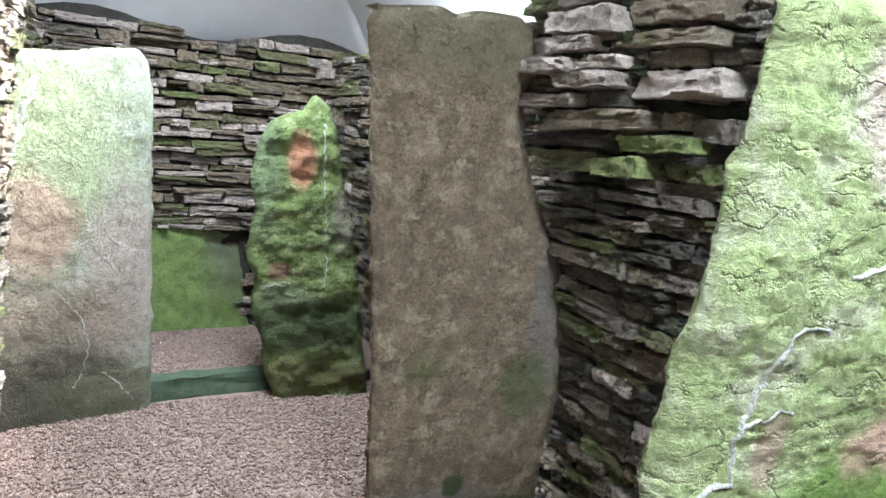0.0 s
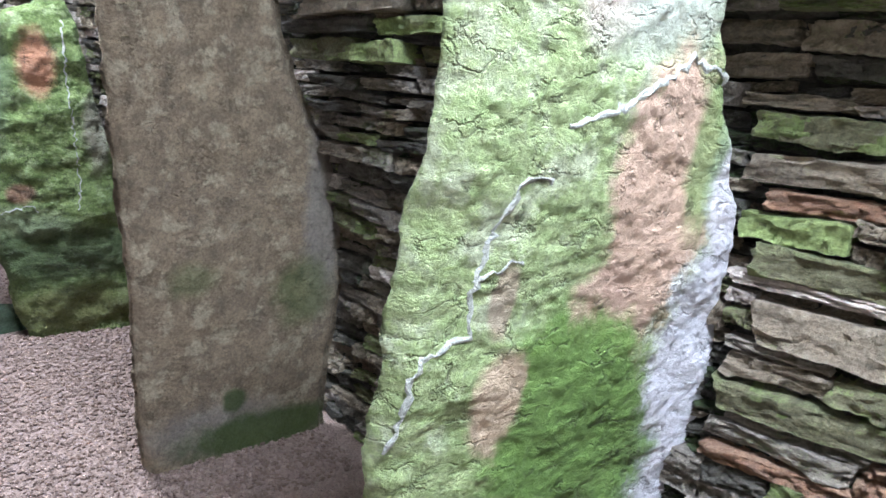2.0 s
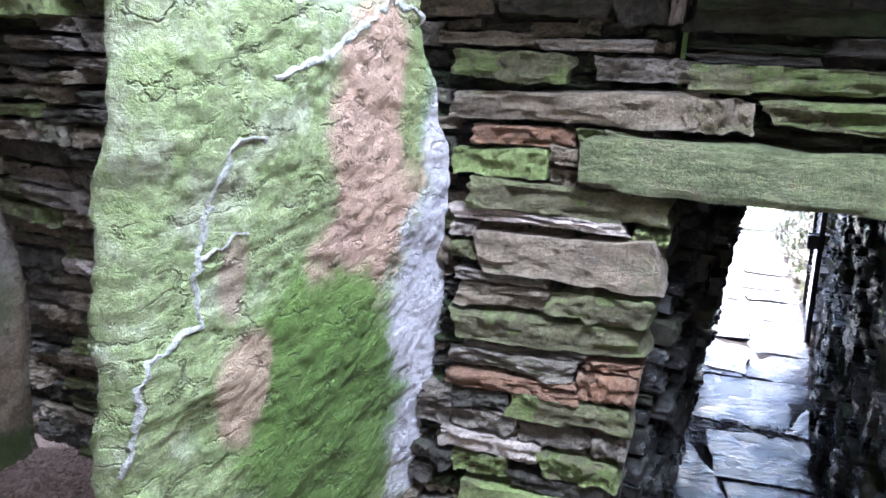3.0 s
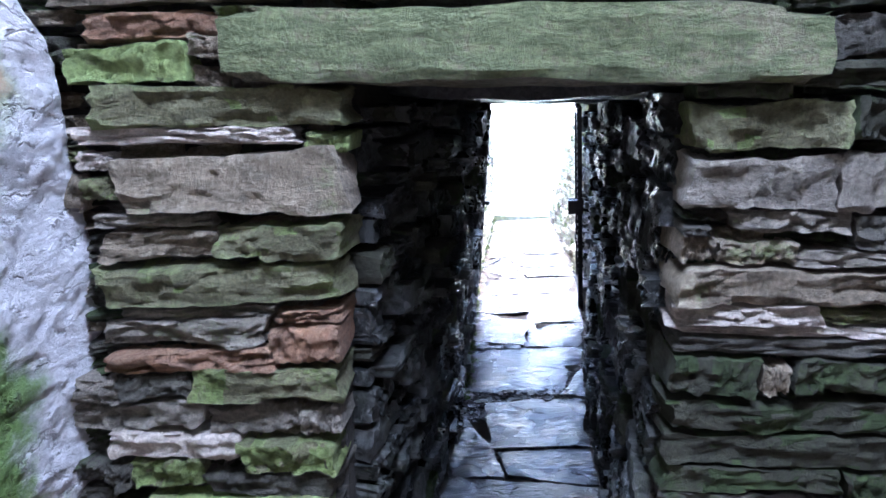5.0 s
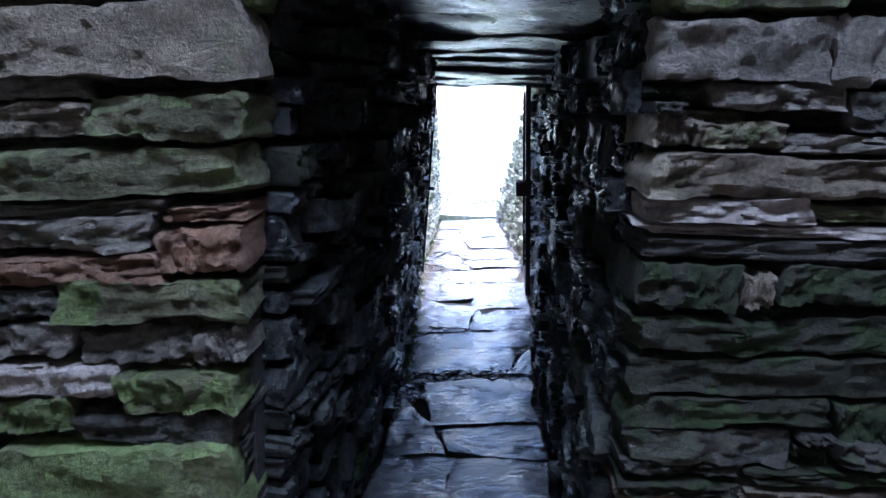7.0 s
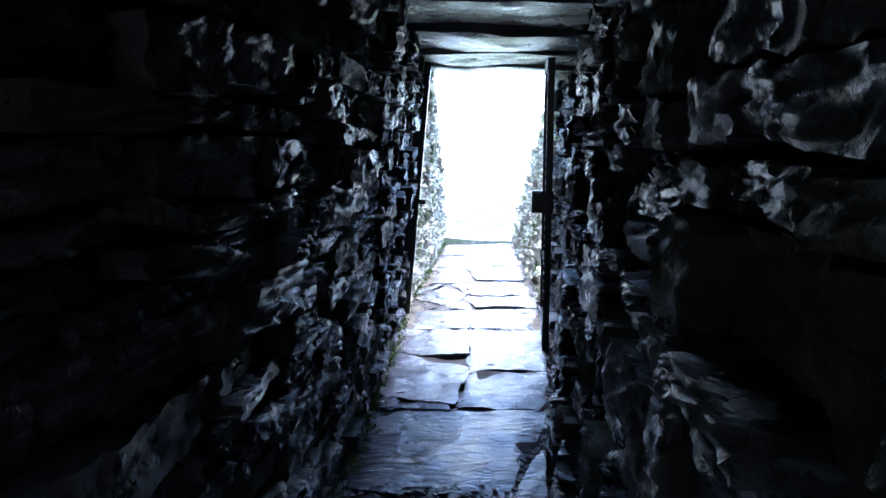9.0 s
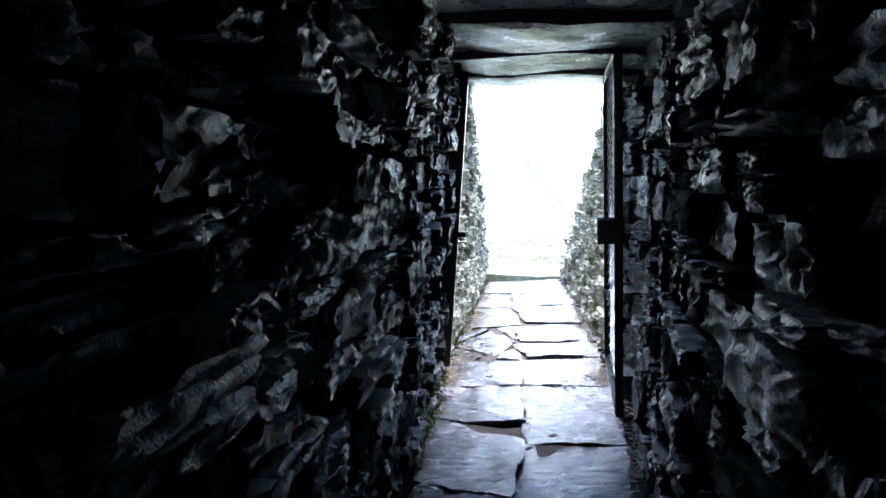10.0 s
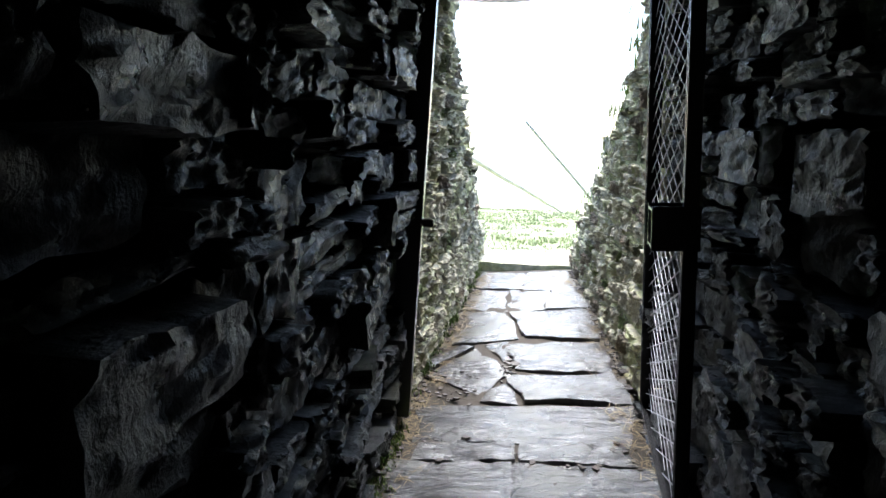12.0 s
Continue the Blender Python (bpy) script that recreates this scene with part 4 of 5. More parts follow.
def orthostat(name, origin, along_, thick, left, right, height, lean, material, label, nu=70, nv=120, amp=0.022, seed=1, top=None, ledges=0.012, shear=0.0, pits=0.0):
    """A standing slab: left and right edges as tables of (z, distance along), leaning by lean metres a metre towards the chamber's mouth."""
    u = Vector((along_[0], along_[1], 0)).normalized()
    back = Vector((-u.y, u.x, 0))
    o = Vector(origin)
    off = Vector((seed * 11.3, seed * 4.7, seed * 2.9))

    def relief(p):
        """How far the face lies in or out."""
        n2 = noise.noise(Vector((p.x * 7, p.y * 7, p.z * 13)) + off)
        f1 = (fbm(Vector((p.x * 4, p.y * 4, p.z * 6)) + off, 4) + 1) * 4
        fl = math.floor(f1)
        step = (fl + smooth01((f1 - fl) * 3)) / 4 * ledges - ledges + 0.006 * abs(noise.noise(p * 30 + off))
        chip = max(0.0, noise.noise(Vector((p.x * 22, p.y * 22, p.z * 46)) + off) - 0.15) * pits
        return amp * fbm(p * 2.2 + off, 5) + amp * 0.35 * n2 - step + chip

    bm = bmesh.new()
    front, rear = [], []
    for j in range(nv + 1):
        z0 = height * j / nv
        fr, re = [], []
        for i in range(nu + 1):
            q = i / nu
            l, r = lerp_table(left, z0), lerp_table(right, z0)
            x = l + (r - l) * q
            z = z0
            if top:
                z = z0 * (lerp_table(top, x) / height)
            p = o + u * x + UP * (z - 0.03)
            n1 = fbm(p * 2.2 + off, 5)
            e = min(q, 1 - q) * (r - l)
            rnd = 0.05 * max(0, 1 - e / 0.05) ** 2 + 0.05 * max(0, 1 - (height - z0) / 0.05) ** 2
            jag = (0.014 * fbm(Vector((z * 9, x * 2, seed)), 4) if i in (0, nu) else 0)
            d = -lean * z + relief(p) + rnd
            fr.append(bm.verts.new(p + back * d + u * jag))
            re.append(bm.verts.new(p + back * (-lean * z + thick - rnd + amp * n1 * 0.5) + u * (jag + shear)))
        front.append(fr)
        rear.append(re)
    for j in range(nv):
        for i in range(nu):
            bm.faces.new((front[j][i], front[j][i + 1], front[j + 1][i + 1], front[j + 1][i]))
            bm.faces.new((rear[j][i + 1], rear[j][i], rear[j + 1][i], rear[j + 1][i + 1]))
        bm.faces.new((rear[j][0], front[j][0], front[j + 1][0], rear[j + 1][0]))
        bm.faces.new((front[j][nu], rear[j][nu], rear[j + 1][nu], front[j + 1][nu]))
    for i in range(nu):
        bm.faces.new((front[nv][i], front[nv][i + 1], rear[nv][i + 1], rear[nv][i]))
        bm.faces.new((rear[0][i], rear[0][i + 1], front[0][i + 1], front[0][i]))
    ob = add_mesh(name, bm, material)
    tagged(ob, label, "standing stone", "standing slabs of the chamber" if name == "standing_stone" else "")

    def spot(x, z, d=0.0):
        return o + u * x + back * (d + relief(o + u * x + UP * (z - 0.03)) - lean * z) + UP * (z - 0.03)
    return ob, spot


def at_slab(origin, along_, lean):
    u = Vector((along_[0], along_[1], 0)).normalized()
    back = Vector((-u.y, u.x, 0))
    return lambda x, z: tuple(Vector(origin) + u * x - back * lean * z + UP * z)


# the near slab, bright green
O4, U4, LEAN4 = (0.6, 1.336, 0.0), (1.0, 0.27), 0.122
a4 = at_slab(O4, U4, LEAN4)
ROUND = lambda r: (r, r, r)
near_rock = rock("near_slab_stone", (0.305, 0.362, 0.175), (0.22, 0.29, 0.115), None, 0, bump=0.75, layer=2.6, vary=0.0, flaky=0.22, plates=8.0, cracks=0.45, blotch=7.0, speck=(0.36, 0.395, 0.25), patches=[
    (a4(0.30, 1.95), (0.22, 0.5, 0.16), (0.50, 0.52, 0.45), 0.4, 0.8),
    (a4(0.16, 1.98), (0.10, 0.5, 0.17), (0.46, 0.37, 0.31), 0.35, 0.75),
    (a4(0.47, 1.47), (0.17, 0.5, 0.34), (0.56, 0.38, 0.28), 0.18, 0.95),
    (a4(0.36, 1.26), (0.10, 0.5, 0.10), (0.54, 0.37, 0.28), 0.2, 0.9),
    # pale bluish strip by the right edge: daylight from the passage, painted on
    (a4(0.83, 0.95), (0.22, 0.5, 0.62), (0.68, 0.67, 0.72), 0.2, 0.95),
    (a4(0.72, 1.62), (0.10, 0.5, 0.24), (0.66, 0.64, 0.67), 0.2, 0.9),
    (a4(0.60, 1.62), (0.06, 0.5, 0.2), (0.20, 0.30, 0.10), 0.3, 0.8),
    (a4(0.30, 1.00), (0.26, 0.5, 0.26), (0.13, 0.23, 0.045), 0.2, 0.95),
    (a4(0.42, 0.75), (0.27, 0.5, 0.35), (0.12, 0.21, 0.045), 0.2, 0.95),
    (a4(0.10, 1.06), (0.07, 0.5, 0.13), (0.52, 0.38, 0.27), 0.2, 0.9),
    (a4(0.07, 1.30), (0.03, 0.5, 0.08), (0.42, 0.32, 0.24), 0.25, 0.8),
])
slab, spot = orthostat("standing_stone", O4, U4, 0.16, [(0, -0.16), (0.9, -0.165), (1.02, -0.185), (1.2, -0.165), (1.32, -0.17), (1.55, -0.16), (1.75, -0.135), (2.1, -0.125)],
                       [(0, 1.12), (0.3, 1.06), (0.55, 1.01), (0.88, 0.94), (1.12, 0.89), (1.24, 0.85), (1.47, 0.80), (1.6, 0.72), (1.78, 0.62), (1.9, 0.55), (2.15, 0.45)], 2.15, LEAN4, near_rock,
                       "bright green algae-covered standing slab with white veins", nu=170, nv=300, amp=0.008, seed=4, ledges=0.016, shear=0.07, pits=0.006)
VEIN = plain("white_lime_vein", (0.36, 0.375, 0.335), 0.95, bump=0.9, scale=120, vary=0.6)


def vein(points, slab, spot, radius=0.007, depth=0.0):
    """A raised pale vein over a slab's face."""
    r = random.Random(int(points[0][0] * 1000))
    pts = []
    for (x0, z0), (x1, z1) in zip(points, points[1:]):
        m = max(2, int(math.hypot(x1 - x0, z1 - z0) / 0.015))
        for i in range(m):
            f = i / m
            pts.append((x0 + (x1 - x0) * f + r.uniform(-0.009, 0.009), z0 + (z1 - z0) * f + r.uniform(-0.009, 0.009)))
    bm = bmesh.new()
    rows = []
    for i, (x, z) in enumerate(pts):
        (xa, za), (xb, zb) = pts[max(i - 2, 0)], pts[min(i + 2, len(pts) - 1)]
        ln = math.hypot(xb - xa, zb - za)
        nx, nz = -(zb - za) / ln, (xb - xa) / ln
        w = radius * r.uniform(0.25, 1.3)
        rows.append([bm.verts.new(spot(x + nx * w * k, z + nz * w * k, 0.001 - h)) for k, h in ((-1.2, 0), (-0.6, 0.002 + 0.003 * r.random()), (0, 0.002 + 0.004 * r.random()), (0.6, 0.002 + 0.003 * r.random()), (1.2, 0))])
    for p, q in zip(rows, rows[1:]):
        for k in range(4):
            bm.faces.new((p[k], q[k], q[k + 1], p[k + 1]))
    bmesh.ops.recalc_face_normals(bm, faces=bm.faces)
    part("vein", bm, VEIN, slab, "pale lime vein", True)


vein([(0.59, 1.80), (0.46, 1.83), (0.38, 1.78), (0.21, 1.70), (0.12, 1.68)], slab, spot, 0.008, -0.018)
vein([(0.12, 1.58), (0.05, 1.57), (0.02, 1.50), (-0.01, 1.39), (-0.005, 1.26), (-0.06, 1.245), (-0.12, 1.22), (-0.14, 1.10), (-0.16, 1.02)], slab, spot, 0.008, -0.018)
vein([(-0.01, 1.385), (0.05, 1.40), (0.10, 1.43)], slab, spot, 0.006, -0.018)

# the brown slab beyond it
O3, U3, LEAN3 = (0.022, 2.833, 0.0), (0.941, 0.338), 0.11
a3 = at_slab(O3, U3, LEAN3)
brown_rock = rock("brown_slab_stone", (0.35, 0.27, 0.18), (0.20, 0.155, 0.108), None, 0, bump=1.0, layer=1.0, vary=0.0, flaky=0.2, cracks=0.15, blotch=10.0, speck=(0.44, 0.37, 0.26), patches=[
    (a3(0.10, 2.25), (0.5, 0.5, 0.20), (0.27, 0.25, 0.15), 0.5, 0.7),
    (a3(0.62, 1.15), (0.09, 0.5, 0.5), (0.36, 0.33, 0.30), 0.4, 0.7),
    (a3(0.56, 0.75), (0.13, 0.5, 0.16), (0.15, 0.19, 0.07), 0.4, 0.7),
    (a3(0.20, 0.15), (0.26, 0.5, 0.12), (0.36, 0.33, 0.31), 0.5, 0.6),
    (a3(0.42, 0.08), (0.34, 0.5, 0.11), (0.09, 0.14, 0.035), 0.35, 0.9),
    (a3(0.27, 0.27), (0.05, 0.5, 0.06), (0.07, 0.11, 0.03), 0.3, 0.9),
    (a3(0.07, 0.86), (0.08, 0.5, 0.07), (0.17, 0.20, 0.08), 0.5, 0.6),
])
slab, spot = orthostat("standing_stone", O3, U3, 0.09, [(0, -0.06), (0.06, -0.10), (0.38, -0.13), (0.7, -0.15), (1.06, -0.18), (1.5, -0.23), (1.98, -0.28), (2.4, -0.33)],
                       [(0, 0.74), (0.32, 0.73), (0.6, 0.75), (0.82, 0.755), (1.02, 0.755), (1.21, 0.735), (1.41, 0.65), (1.6, 0.51), (1.77, 0.42), (1.93, 0.36), (2.05, 0.33), (2.2, 0.37), (2.4, 0.38)], 2.33, LEAN3, brown_rock,
                       "tall weathered brown standing slab with a bulging edge", seed=3, amp=0.016, shear=0.02, top=[(-0.33, 2.30), (-0.07, 2.33), (0.0, 2.31), (0.11, 2.34), (0.25, 2.34), (0.36, 2.27)])

# the pale slab on the far side
O1, U1 = (-1.515, 4.148, 0.0), (0.823, 0.568)
a1 = at_slab(O1, U1, 0.0)
pale_rock = rock("pale_slab_stone", (0.285, 0.325, 0.24), (0.22, 0.255, 0.175), None, 0, bump=0.7, layer=1.0, vary=0.0, flaky=0.4, cracks=0.35, blotch=8.0, speck=(0.34, 0.36, 0.31), patches=[
    (a1(-0.55, 1.6), (0.35, 0.35, 0.5), (0.32, 0.40, 0.22), 0.5, 0.7),
    (a1(-0.65, 1.15), (0.25, 0.25, 0.28), (0.38, 0.27, 0.21), 0.3, 0.85),
    (a1(-0.16, 0.85), (0.22, 0.22, 0.55), (0.42, 0.36, 0.32), 0.4, 0.8),
    (a1(-0.55, 0.55), (0.4, 0.4, 0.3), (0.30, 0.24, 0.185), 0.5, 0.85),
    (a1(-0.65, 0.10), (0.5, 0.5, 0.40), (0.085, 0.08, 0.055), 0.45, 0.95),
    (a1(-0.25, 0.12), (0.3, 0.3, 0.18), (0.15, 0.15, 0.09), 0.5, 0.85),
])
slab, spot = orthostat("standing_stone", O1, U1, 0.10, [(0, -1.0), (1.2, -0.98), (2.0, -0.80), (2.2, -0.75)], [(0, 0.01), (0.8, 0.0), (1.5, -0.01), (1.95, -0.01), (2.1, -0.03), (2.2, -0.07)], 2.21, 0.0, pale_rock,
                       "pale green and pink standing slab with squared top", seed=1, amp=0.009, ledges=0.008, pits=0.012, top=[(-0.9, 2.10), (-0.5, 2.14), (-0.24, 2.19), (-0.05, 2.21)])
vein([(-0.62, 1.98), (-0.66, 1.86), (-0.68, 1.75), (-0.72, 1.62), (-0.74, 1.52)], slab, spot, 0.02, -0.002)
vein([(-0.52, 0.80), (-0.40, 0.65), (-0.36, 0.48), (-0.38, 0.35), (-0.44, 0.22)], slab, spot, 0.005, -0.008)
vein([(-0.28, 0.30), (-0.16, 0.18), (-0.10, 0.08)], slab, spot, 0.004, -0.008)

# the mossy slab facing it
O2, U2, LEAN2 = (-0.782, 4.436, 0.0), (0.954, 0.30), 0.03
a2 = at_slab(O2, U2, LEAN2)
mossy_rock = rock("mossy_slab_stone", (0.20, 0.27, 0.09), (0.12, 0.18, 0.05), None, 0, bump=1.0, layer=2.0, vary=0.0, flaky=0.7, cracks=0.6, blotch=12.0, speck=(0.27, 0.34, 0.16), patches=[
    (a2(0.07, 1.60), (0.09, 0.4, 0.16), (0.55, 0.24, 0.15), 0.35, 0.85),
    (a2(-0.16, 1.5), (0.09, 0.4, 0.4), (0.20, 0.28, 0.15), 0.4, 0.7),
    (a2(0.36, 1.25), (0.07, 0.4, 0.22), (0.30, 0.27, 0.22), 0.4, 0.8),
    (a2(0.15, 0.52), (0.45, 0.4, 0.20), (0.06, 0.09, 0.035), 0.4, 0.85),
    (a2(0.20, 0.16), (0.4, 0.4, 0.14), (0.17, 0.17, 0.06), 0.5, 0.8),
    (a2(-0.04, 0.88), (0.07, 0.4, 0.06), (0.28, 0.15, 0.10), 0.3, 0.9),
    (a2(0.0, 0.72), (0.2, 0.4, 0.09), (0.26, 0.32, 0.18), 0.5, 0.7),
])
slab, spot = orthostat("standing_stone", O2, U2, 0.22, [(0, -0.02), (0.26, -0.10), (0.46, -0.12), (0.69, -0.20), (0.92, -0.18), (1.1, -0.24), (1.23, -0.23), (1.43, -0.20), (1.67, -0.23), (1.84, -0.20), (2.1, -0.12)],
                       [(0, 0.62), (0.57, 0.55), (1.2, 0.44), (1.49, 0.36), (1.82, 0.29), (2.05, 0.22)], 2.02, LEAN2, mossy_rock,
                       "moss-green standing slab with a red stained patch", seed=2, amp=0.018, ledges=0.03, pits=0.012, top=[(-0.2, 1.82), (-0.02, 1.92), (0.07, 1.95), (0.14, 2.05), (0.22, 2.0)])
vein([(0.20, 1.88), (0.21, 1.6), (0.24, 1.3), (0.27, 0.95), (0.25, 0.8)], slab, spot, 0.005, -0.03)
vein([(-0.14, 0.80), (0.02, 0.84), (0.05, 0.78)], slab, spot, 0.005, -0.03)

# green slab at the back of the end cell, and the kerb before it
back_rock = rock("green_back_slab", (0.17, 0.24, 0.07), (0.12, 0.18, 0.06), (0.17, 0.25, 0.08), 0.45, bump=0.6, layer=1.0, vary=0.0, patches=[((-1.45, 5.7, 0.8), (0.2, 0.4, 0.4), (0.16, 0.17, 0.12), 0.5, 0.8)])
slab, spot = orthostat("back_stone", (-1.953, 5.409, 0.085), (0.882, 0.472), 0.08, [(0, -0.3), (1.1, -0.3)], [(0, 0.76), (1.1, 0.64)], 1.06, 0.0, back_rock,
                       "low green algae-covered slab set against the end wall", nu=40, nv=40, amp=0.02, seed=6, top=[(-0.3, 1.08), (0.1, 1.06), (0.6, 0.96)])
kerb_stone = rock("kerb_stone", (0.07, 0.10, 0.065), (0.05, 0.08, 0.05), (0.06, 0.13, 0.06), 0.4, bump=0.4, vary=0.0)
ka, kb = Vector((-1.56, 4.24, 0)), Vector((-0.84, 4.60, 0))
kd = (kb - ka).normalized()
ragged_block("kerb_stone", (ka + kb) / 2 + Vector((-kd.y, kd.x, 0)) * 0.05 + UP * 0.055, kd, Vector((-kd.y, kd.x, 0)), ((kb - ka).length + 0.1, 0.11, 0.19), kerb_stone, 8, "low dark green kerb stone across the end cell", amp=0.026, cuts=(26, 4, 6))

# ---- gate ----
NEAR_B, NEAR_T = Vector((4.606, 1.362, -0.01)), Vector((4.634, 1.441, 1.255))
FAR_B, FAR_T = Vector((5.245, 1.60, 0.0)), Vector((5.27, 1.68, 1.262))
gate_dir = (FAR_B - NEAR_B).normalized()
gate_up = (NEAR_T - NEAR_B).normalized()
gate_out = gate_dir.cross(gate_up).normalized()
gate_up = gate_out.cross(gate_dir)
GM = Matrix((gate_dir, gate_out, gate_up)).transposed()
gw, gh = (FAR_B - NEAR_B).length, 1.265
gate = tagged(new("metal_gate"), "black steel mesh gate standing open against the wall", "gate")
gate.location = NEAR_B


def gate_at(x, z, y=0.0):
    return NEAR_B + GM @ Vector((x, y, z))


def bar(name, a, b, w, d, parent, m=GM, material=STEEL, label=""):
    bm = bmesh.new()
    c = (a + b) / 2
    ln = (b - a).length
    z = (b - a).normalized()
    x = m.col[1].cross(z).normalized()
    box(bm, c, (w, d, ln), Matrix((x, z.cross(x), z)).transposed(), 0.003)
    ob = part(name, bm, material, parent, label)
    ob.matrix_parent_inverse = Matrix.Translation(-parent.location)
    return ob


bar("stile", gate_at(0, 0.02), gate_at(0, gh), 0.014, 0.022, gate)
bar("stile", gate_at(gw, 0.02), gate_at(gw, gh), 0.03, 0.03, gate)
bar("rail", gate_at(0.015, 0.035), gate_at(gw - 0.015, 0.035), 0.03, 0.03, gate)
bar("rail", gate_at(0.015, gh - 0.015), gate_at(gw - 0.015, gh - 0.015), 0.03, 0.03, gate)
bm = bmesh.new()
box(bm, gate_at(0.035, 0.675, -0.025), (0.07, 0.08, 0.075), GM, 0.005)
ob = part("lock_box", bm, STEEL, gate, "square black lock box")
ob.matrix_parent_inverse = Matrix.Translation(-gate.location)
bm = bmesh.new()
step = 0.13
for sgn in (1, -1):
    c = -gh / 0.36
    while c < gw + gh / 0.36:
        pts = []
        for x in (0.0, gw):
            z = (x - c) * sgn * 0.36
            pts.append((x, z))
        (x0, z0), (x1, z1) = pts
        lo, hi = 0.04, gh - 0.03
        sl = (z1 - z0) / (x1 - x0)
        xa, xb = sorted(((lo - z0) / sl, (hi - z0) / sl))
        xa, xb = max(0, xa), min(gw, xb)
        if xb - xa > 0.02:
            tube(bm, [gate_at(xa, z0 + sl * xa, 0.004 * sgn), gate_at(xb, z0 + sl * xb, 0.004 * sgn)], 0.0012, 5)
        c += step
ob = part("wire_mesh", bm, WIRE, gate, "galvanised diamond wire mesh")
ob.matrix_parent_inverse = Matrix.Translation(-gate.location)

jamb = tagged(new("gate_jamb"), "flat black steel gate post fixed to the passage wall", "gate post")
jamb.location = Vector((4.88, 2.262, -0.02))
JT = Vector((4.867, 2.188, 1.275))
jd = left_at(L_GATE)[1]
jz = (JT - jamb.location).normalized()
jx = jd
jy = jz.cross(jx).normalized()
jx = jy.cross(jz)
JM = Matrix((jx, jy, jz)).transposed()
bm = bmesh.new()
box(bm, (jamb.location + JT) / 2 + JM @ Vector((0.0, -0.005, 0)), (0.05, 0.07, (JT - jamb.location).length), JM, 0.004)
ob = part("post", bm, STEEL, jamb)
ob.matrix_parent_inverse = Matrix.Translation(-jamb.location)
bm = bmesh.new()
box(bm, jamb.location + JM @ Vector((0.0, -0.05, 0.60)), (0.025, 0.045, 0.022), JM, 0.003)
ob = part("keeper", bm, STEEL, jamb, "small black latch keeper")
ob.matrix_parent_inverse = Matrix.Translation(-jamb.location)

# ---- outside ----
OUT_DIR = (left_at(L_OUT)[1] + right_at(R_OUT)[1]).normalized()
STEP = (left_at(L_OUT)[0] + right_at(R_OUT)[0]) / 2
bm = bmesh.new()
rings = []
radii = [0.0, 0.7, 1.5, 2.5, 4, 6, 9, 14, 25, 60, 200, 900, 3000]
WATER = plain("loch_water", (0.10, 0.12, 0.14), 0.12, scale=0.5)
# the turf starts at the mouth of the entrance and rises gently, then runs to the horizon
side = Vector((-OUT_DIR.y, OUT_DIR.x, 0))


def turf_z(p):
    f = (p - STEP).dot(OUT_DIR)
    return -0.03 - 0.045 * min(max(f - 1.2, 0), 14) - 0.12 * min(max(f - 15.2, 0), 12) + 0.03 * fbm(p * 0.7) * (1 if f < 40 else 0)


for r in radii:
    row = []
    for k in range(33):
        a = radians(-88 + 176 * k / 32)
        p = STEP + OUT_DIR * 0.1 + (OUT_DIR * math.cos(a) + side * math.sin(a)) * r
        row.append(bm.verts.new((p.x, p.y, turf_z(p))))
    rings.append(row)
for a, b in zip(rings, rings[1:]):
    for k in range(32):
        bm.faces.new((a[k], b[k], b[k + 1], a[k + 1]))
bmesh.ops.remove_doubles(bm, verts=bm.verts, dist=0.001)
bmesh.ops.recalc_face_normals(bm, faces=bm.faces)
tagged(add_mesh("ground", bm, SUNLIT_GRASS), "open grassy ground outside the entrance", "ground", kind="structure")

bm = bmesh.new()
vs = [bm.verts.new(STEP + OUT_DIR * a + side * b - UP * 1.6) for a, b in ((12, -3000), (3000, -3000), (3000, 3000), (12, 3000))]
bm.faces.new(vs)
bmesh.ops.recalc_face_normals(bm, faces=bm.faces)
tagged(add_mesh("water", bm, WATER), "still grey loch beyond the grass", "water", kind="structure")

# the mound over the passage roof, and banks behind the entrance walls
bm = bmesh.new()
rows = []
for i in range(26):
    d = -0.2 + 6.6 * i / 25
    t = min(max(d / 6.4, 0), 1)
    a, b = left_at(t * L_OUT)[0], right_at(t * R_OUT)[0]
    n = (a - b).normalized()
    row = []
    opened = d > 3.95
    for j, w in enumerate((4.0, 2.5, 1.3, 0.75, 0.30, 0.0)):
        h = max(0.1, (2.3 if not opened else 1.62 - 1.5 * (d - 3.95) / 2.5))
        row.append(bm.verts.new(a + n * (w + 0.05) + UP * (h - 0.14 * w + 0.03 * fbm(Vector((d, w, 1))))))
    row2 = []
    for j, w in enumerate((0.0, 0.30, 0.75, 1.3, 2.5, 4.0)):
        h = max(0.1, (2.3 if not opened else 1.58 - 1.46 * (d - 3.95) / 2.5))
        row2.append(bm.verts.new(b - n * (w + 0.05) + UP * (h - 0.14 * w + 0.03 * fbm(Vector((d, w, 7))))))
    rows.append((opened, row, row2))
for (oa, a, a2_), (ob_, b, b2_) in zip(rows, rows[1:]):
    for j in range(5):
        bm.faces.new((a[j], b[j], b[j + 1], a[j + 1]))
        bm.faces.new((a2_[j], b2_[j], b2_[j + 1], a2_[j + 1]))
    if not oa:
        bm.faces.new((a[5], b[5], b2_[0], a2_[0]))
bmesh.ops.recalc_face_normals(bm, faces=bm.faces)
tagged(add_mesh("ground_mound", bm, TURF), "grassy mound over the tomb", "ground", kind="structure")

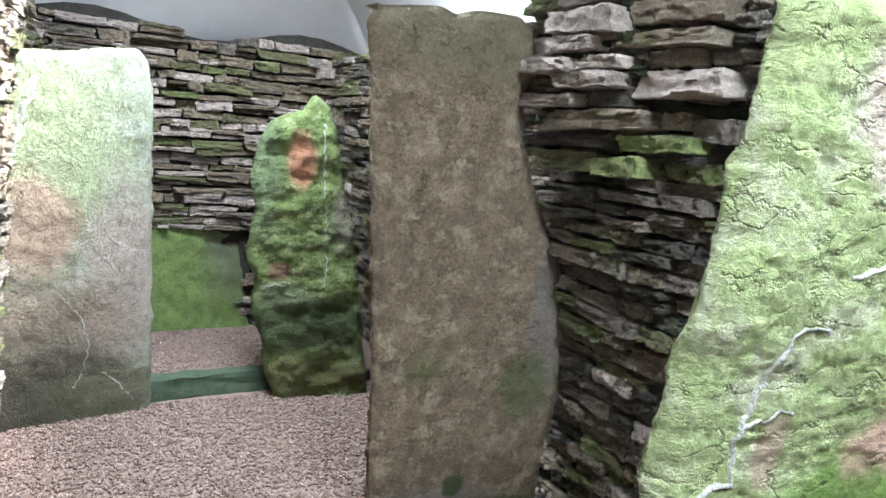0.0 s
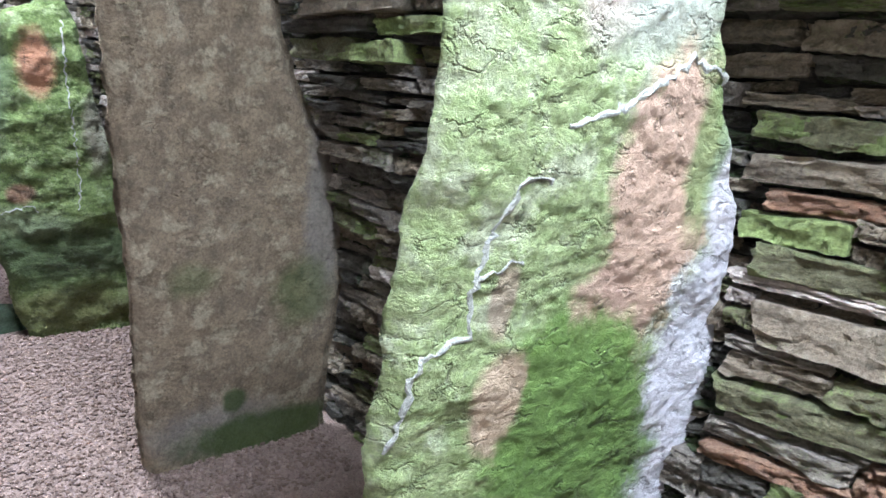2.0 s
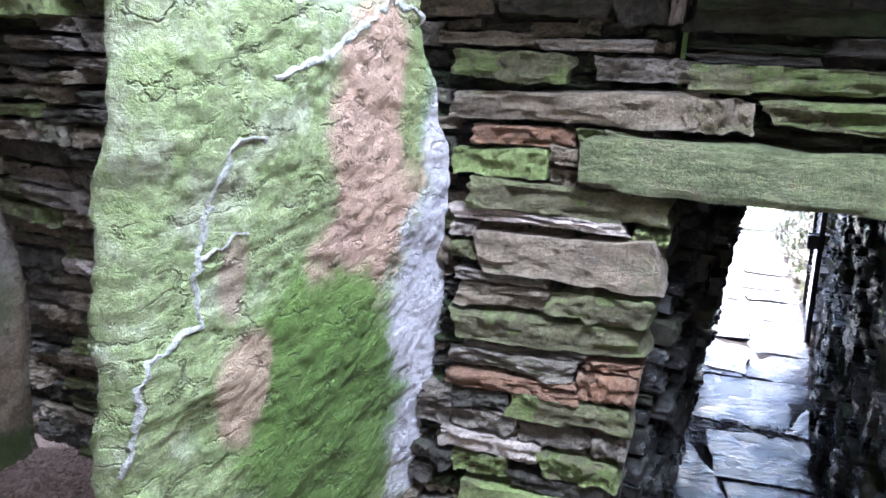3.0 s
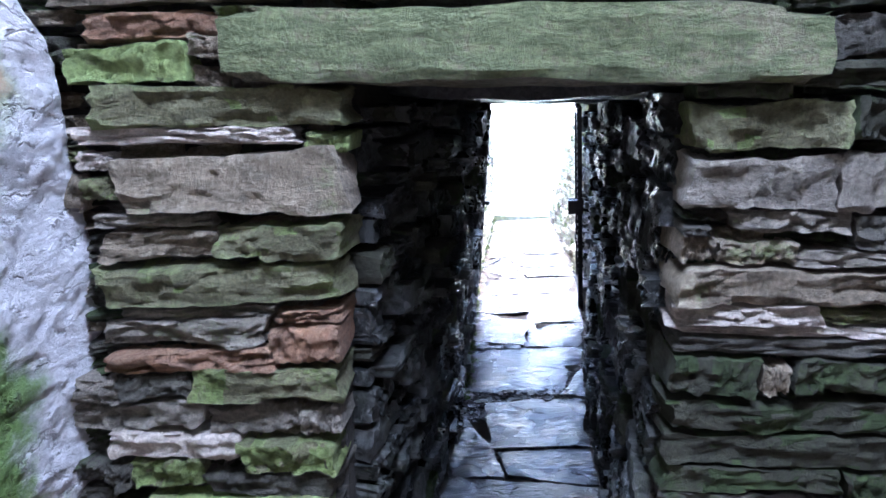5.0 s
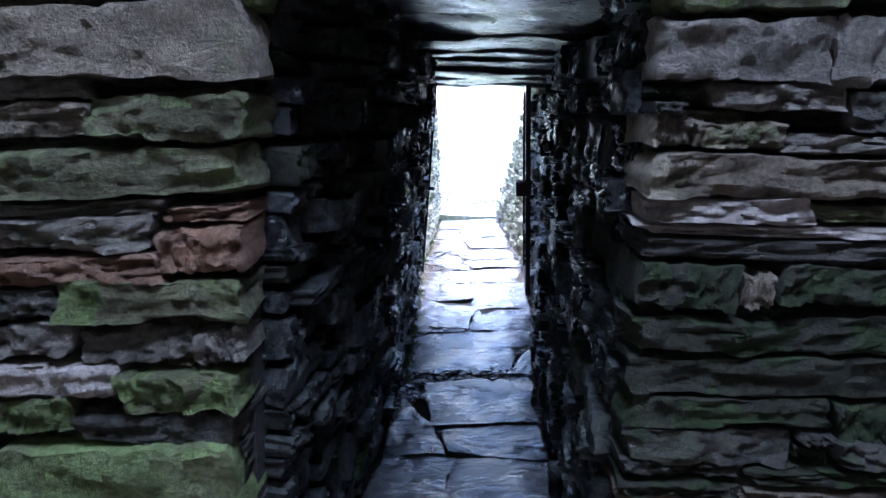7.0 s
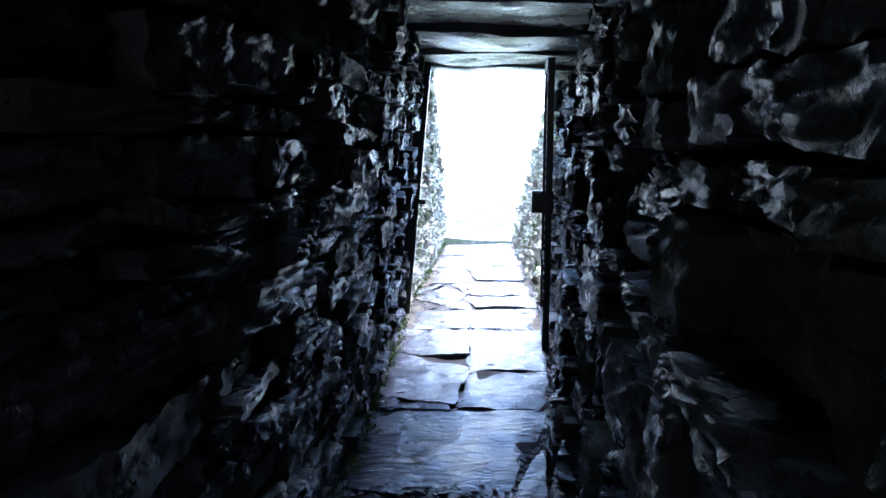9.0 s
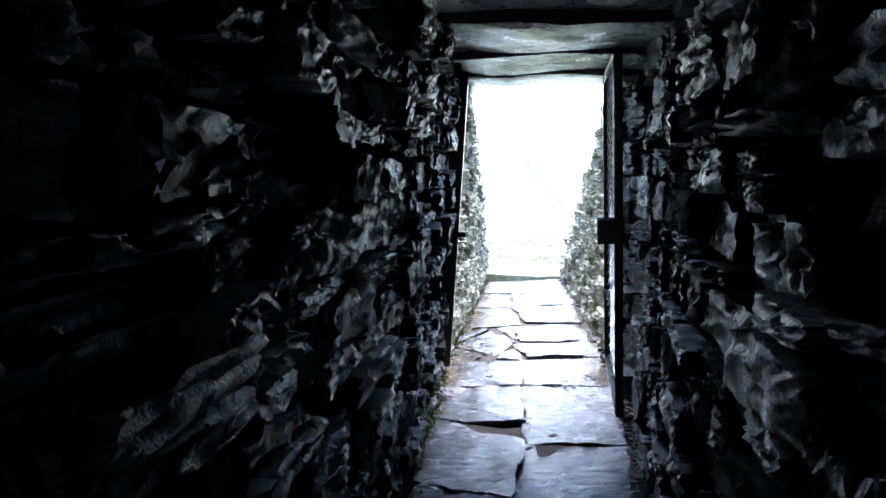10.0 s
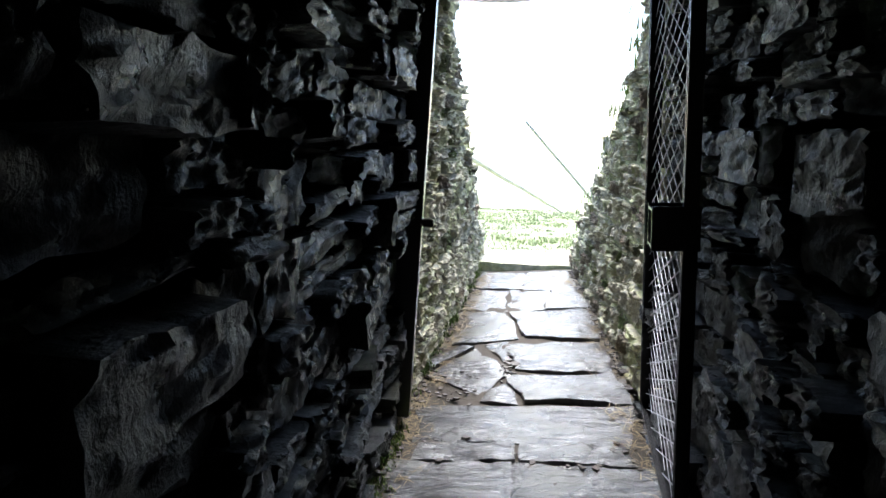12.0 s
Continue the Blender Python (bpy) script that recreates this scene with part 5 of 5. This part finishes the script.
ragged_block("doorstep", STEP + OUT_DIR * 0.16 + UP * (-0.085), side, OUT_DIR, (0.95, 0.62, 0.14), LICHEN, 40, "worn pale stone step at the mouth of the entrance", amp=0.015, cuts=(14, 8, 3))



def tufts(name, spots, material, label, category, seed, blades=9, tall=0.05, wide=0.003, spread=0.02):
    """Blades or straws, one joined mesh; spots give places and sizes."""
    rng = random.Random(seed)
    vs, fs = [], []
    for p, size, flat in spots:
        for _ in range(blades):
            a = rng.uniform(0, math.tau)
            out = Vector((math.cos(a), math.sin(a), 0))
            b = p + Vector((rng.gauss(0, spread), rng.gauss(0, spread), 0))
            h = tall * size * rng.uniform(0.5, 1.2)
            w = out.cross(UP) * wide * rng.uniform(0.6, 1.3)
            up = UP * (h * (0.12 if flat else 0.9))
            mid = b + up * 0.6 + out * h * (0.5 if flat else 0.15)
            tip = b + up * (0.5 if flat else 1.0) + out * h * (1.0 if flat else 0.5)
            n_ = len(vs)
            vs += [b - w, b + w, mid + w * 0.7, mid - w * 0.7, tip]
            fs += [(n_, n_ + 1, n_ + 2, n_ + 3), (n_ + 3, n_ + 2, n_ + 4)]
    me = bpy.data.meshes.new(name)
    me.from_pydata([tuple(v) for v in vs], [], fs)
    me.materials.append(material)
    return tagged(new(name, me), label, category, kind="stuff")


rng = random.Random(9)


def edge_spots(where, d0, d1, count, inset, height=None, jitter=0.05):
    out = []
    for _ in range(count):
        d = rng.uniform(d0, d1)
        p, t, o = where(d)
        q = p - o * (inset + rng.uniform(-jitter, jitter))
        out.append((Vector((q.x, q.y, pass_floor(q.x, q.y) if height is None else height(d))), rng.uniform(0.6, 1.3), height is None))
    return out


tufts("straw_litter", edge_spots(left_at, 2.6, L_OUT - 0.4, 330, 0.045), STRAW, "dry straw and dirt along the passage floor", "litter", 1, blades=7, tall=0.05, wide=0.0014)
tufts("straw_litter", edge_spots(right_at, 2.9, R_OUT - 0.4, 170, 0.05), STRAW, "dry straw caught beside the open gate", "litter", 2, blades=7, tall=0.05, wide=0.0014)
tufts("moss", edge_spots(left_at, 1.6, L_GATE, 130, 0.02, lambda d: ground_left(d), 0.02), BLADE, "yellow-green moss at the foot of the wall", "moss", 3, blades=14, tall=0.022, wide=0.003, spread=0.012)
tufts("moss", edge_spots(left_at, L_GATE, L_OUT, 120, 0.0, lambda d: ground_left(d) + 0.01, 0.02), BLADE, "green moss along the entrance wall", "moss", 4, blades=12, tall=0.025, wide=0.003, spread=0.015)
tufts("grass", edge_spots(right_at, R_GATE + 0.1, R_OUT, 300, -0.16, lambda d: top_r(d) - 0.02, 0.14), BLADE, "grass growing over the entrance wall", "grass", 5, blades=14, tall=0.06, wide=0.003, spread=0.03)
tufts("grass", edge_spots(left_at, L_GATE + 0.1, L_OUT, 300, -0.16, lambda d: top_l(d) - 0.02, 0.14), BLADE, "grass growing over the entrance wall", "grass", 6, blades=14, tall=0.05, wide=0.003, spread=0.03)
near_turf = []
for _ in range(2600):
    p = STEP + OUT_DIR * rng.uniform(0.55, 5.5) + side * rng.uniform(-2.2, 2.2)
    near_turf.append((Vector((p.x, p.y, turf_z(p) - 0.01)), rng.uniform(0.6, 1.3), False))
tufts("grass", near_turf, SUNLIT_GRASS, "short bright grass before the entrance", "grass", 7, blades=12, tall=0.035, wide=0.005, spread=0.04)


def timber_rail(a, b, radius, label):
    """A weathered round rail, one end in the turf."""
    a, b = Vector(a), Vector(b)
    bm = bmesh.new()
    pts = [a.lerp(b, i / 12) + noise.noise_vector(a.lerp(b, i / 12) * 2) * 0.008 for i in range(13)]
    tube(bm, pts, [radius * (1 - 0.02 * i) for i in range(13)], 8)
    return tagged(add_mesh("timber_rail", bm, TIMBER), label, "rail")


timber_rail((7.05, 3.60, 0.86), (12.7, 4.78, -0.24), 0.024, "weathered round timber rail sloping down over the grass")
timber_rail((8.79, 2.50, -0.2), (8.44, 3.51, 0.97), 0.014, "thin weathered stake leaning behind the entrance wall")

# ---- draw up the walls ----
for wall in (east, tail, over, north, west, south, *passage_walls, outer_left, outer_right):
    wall.finish()
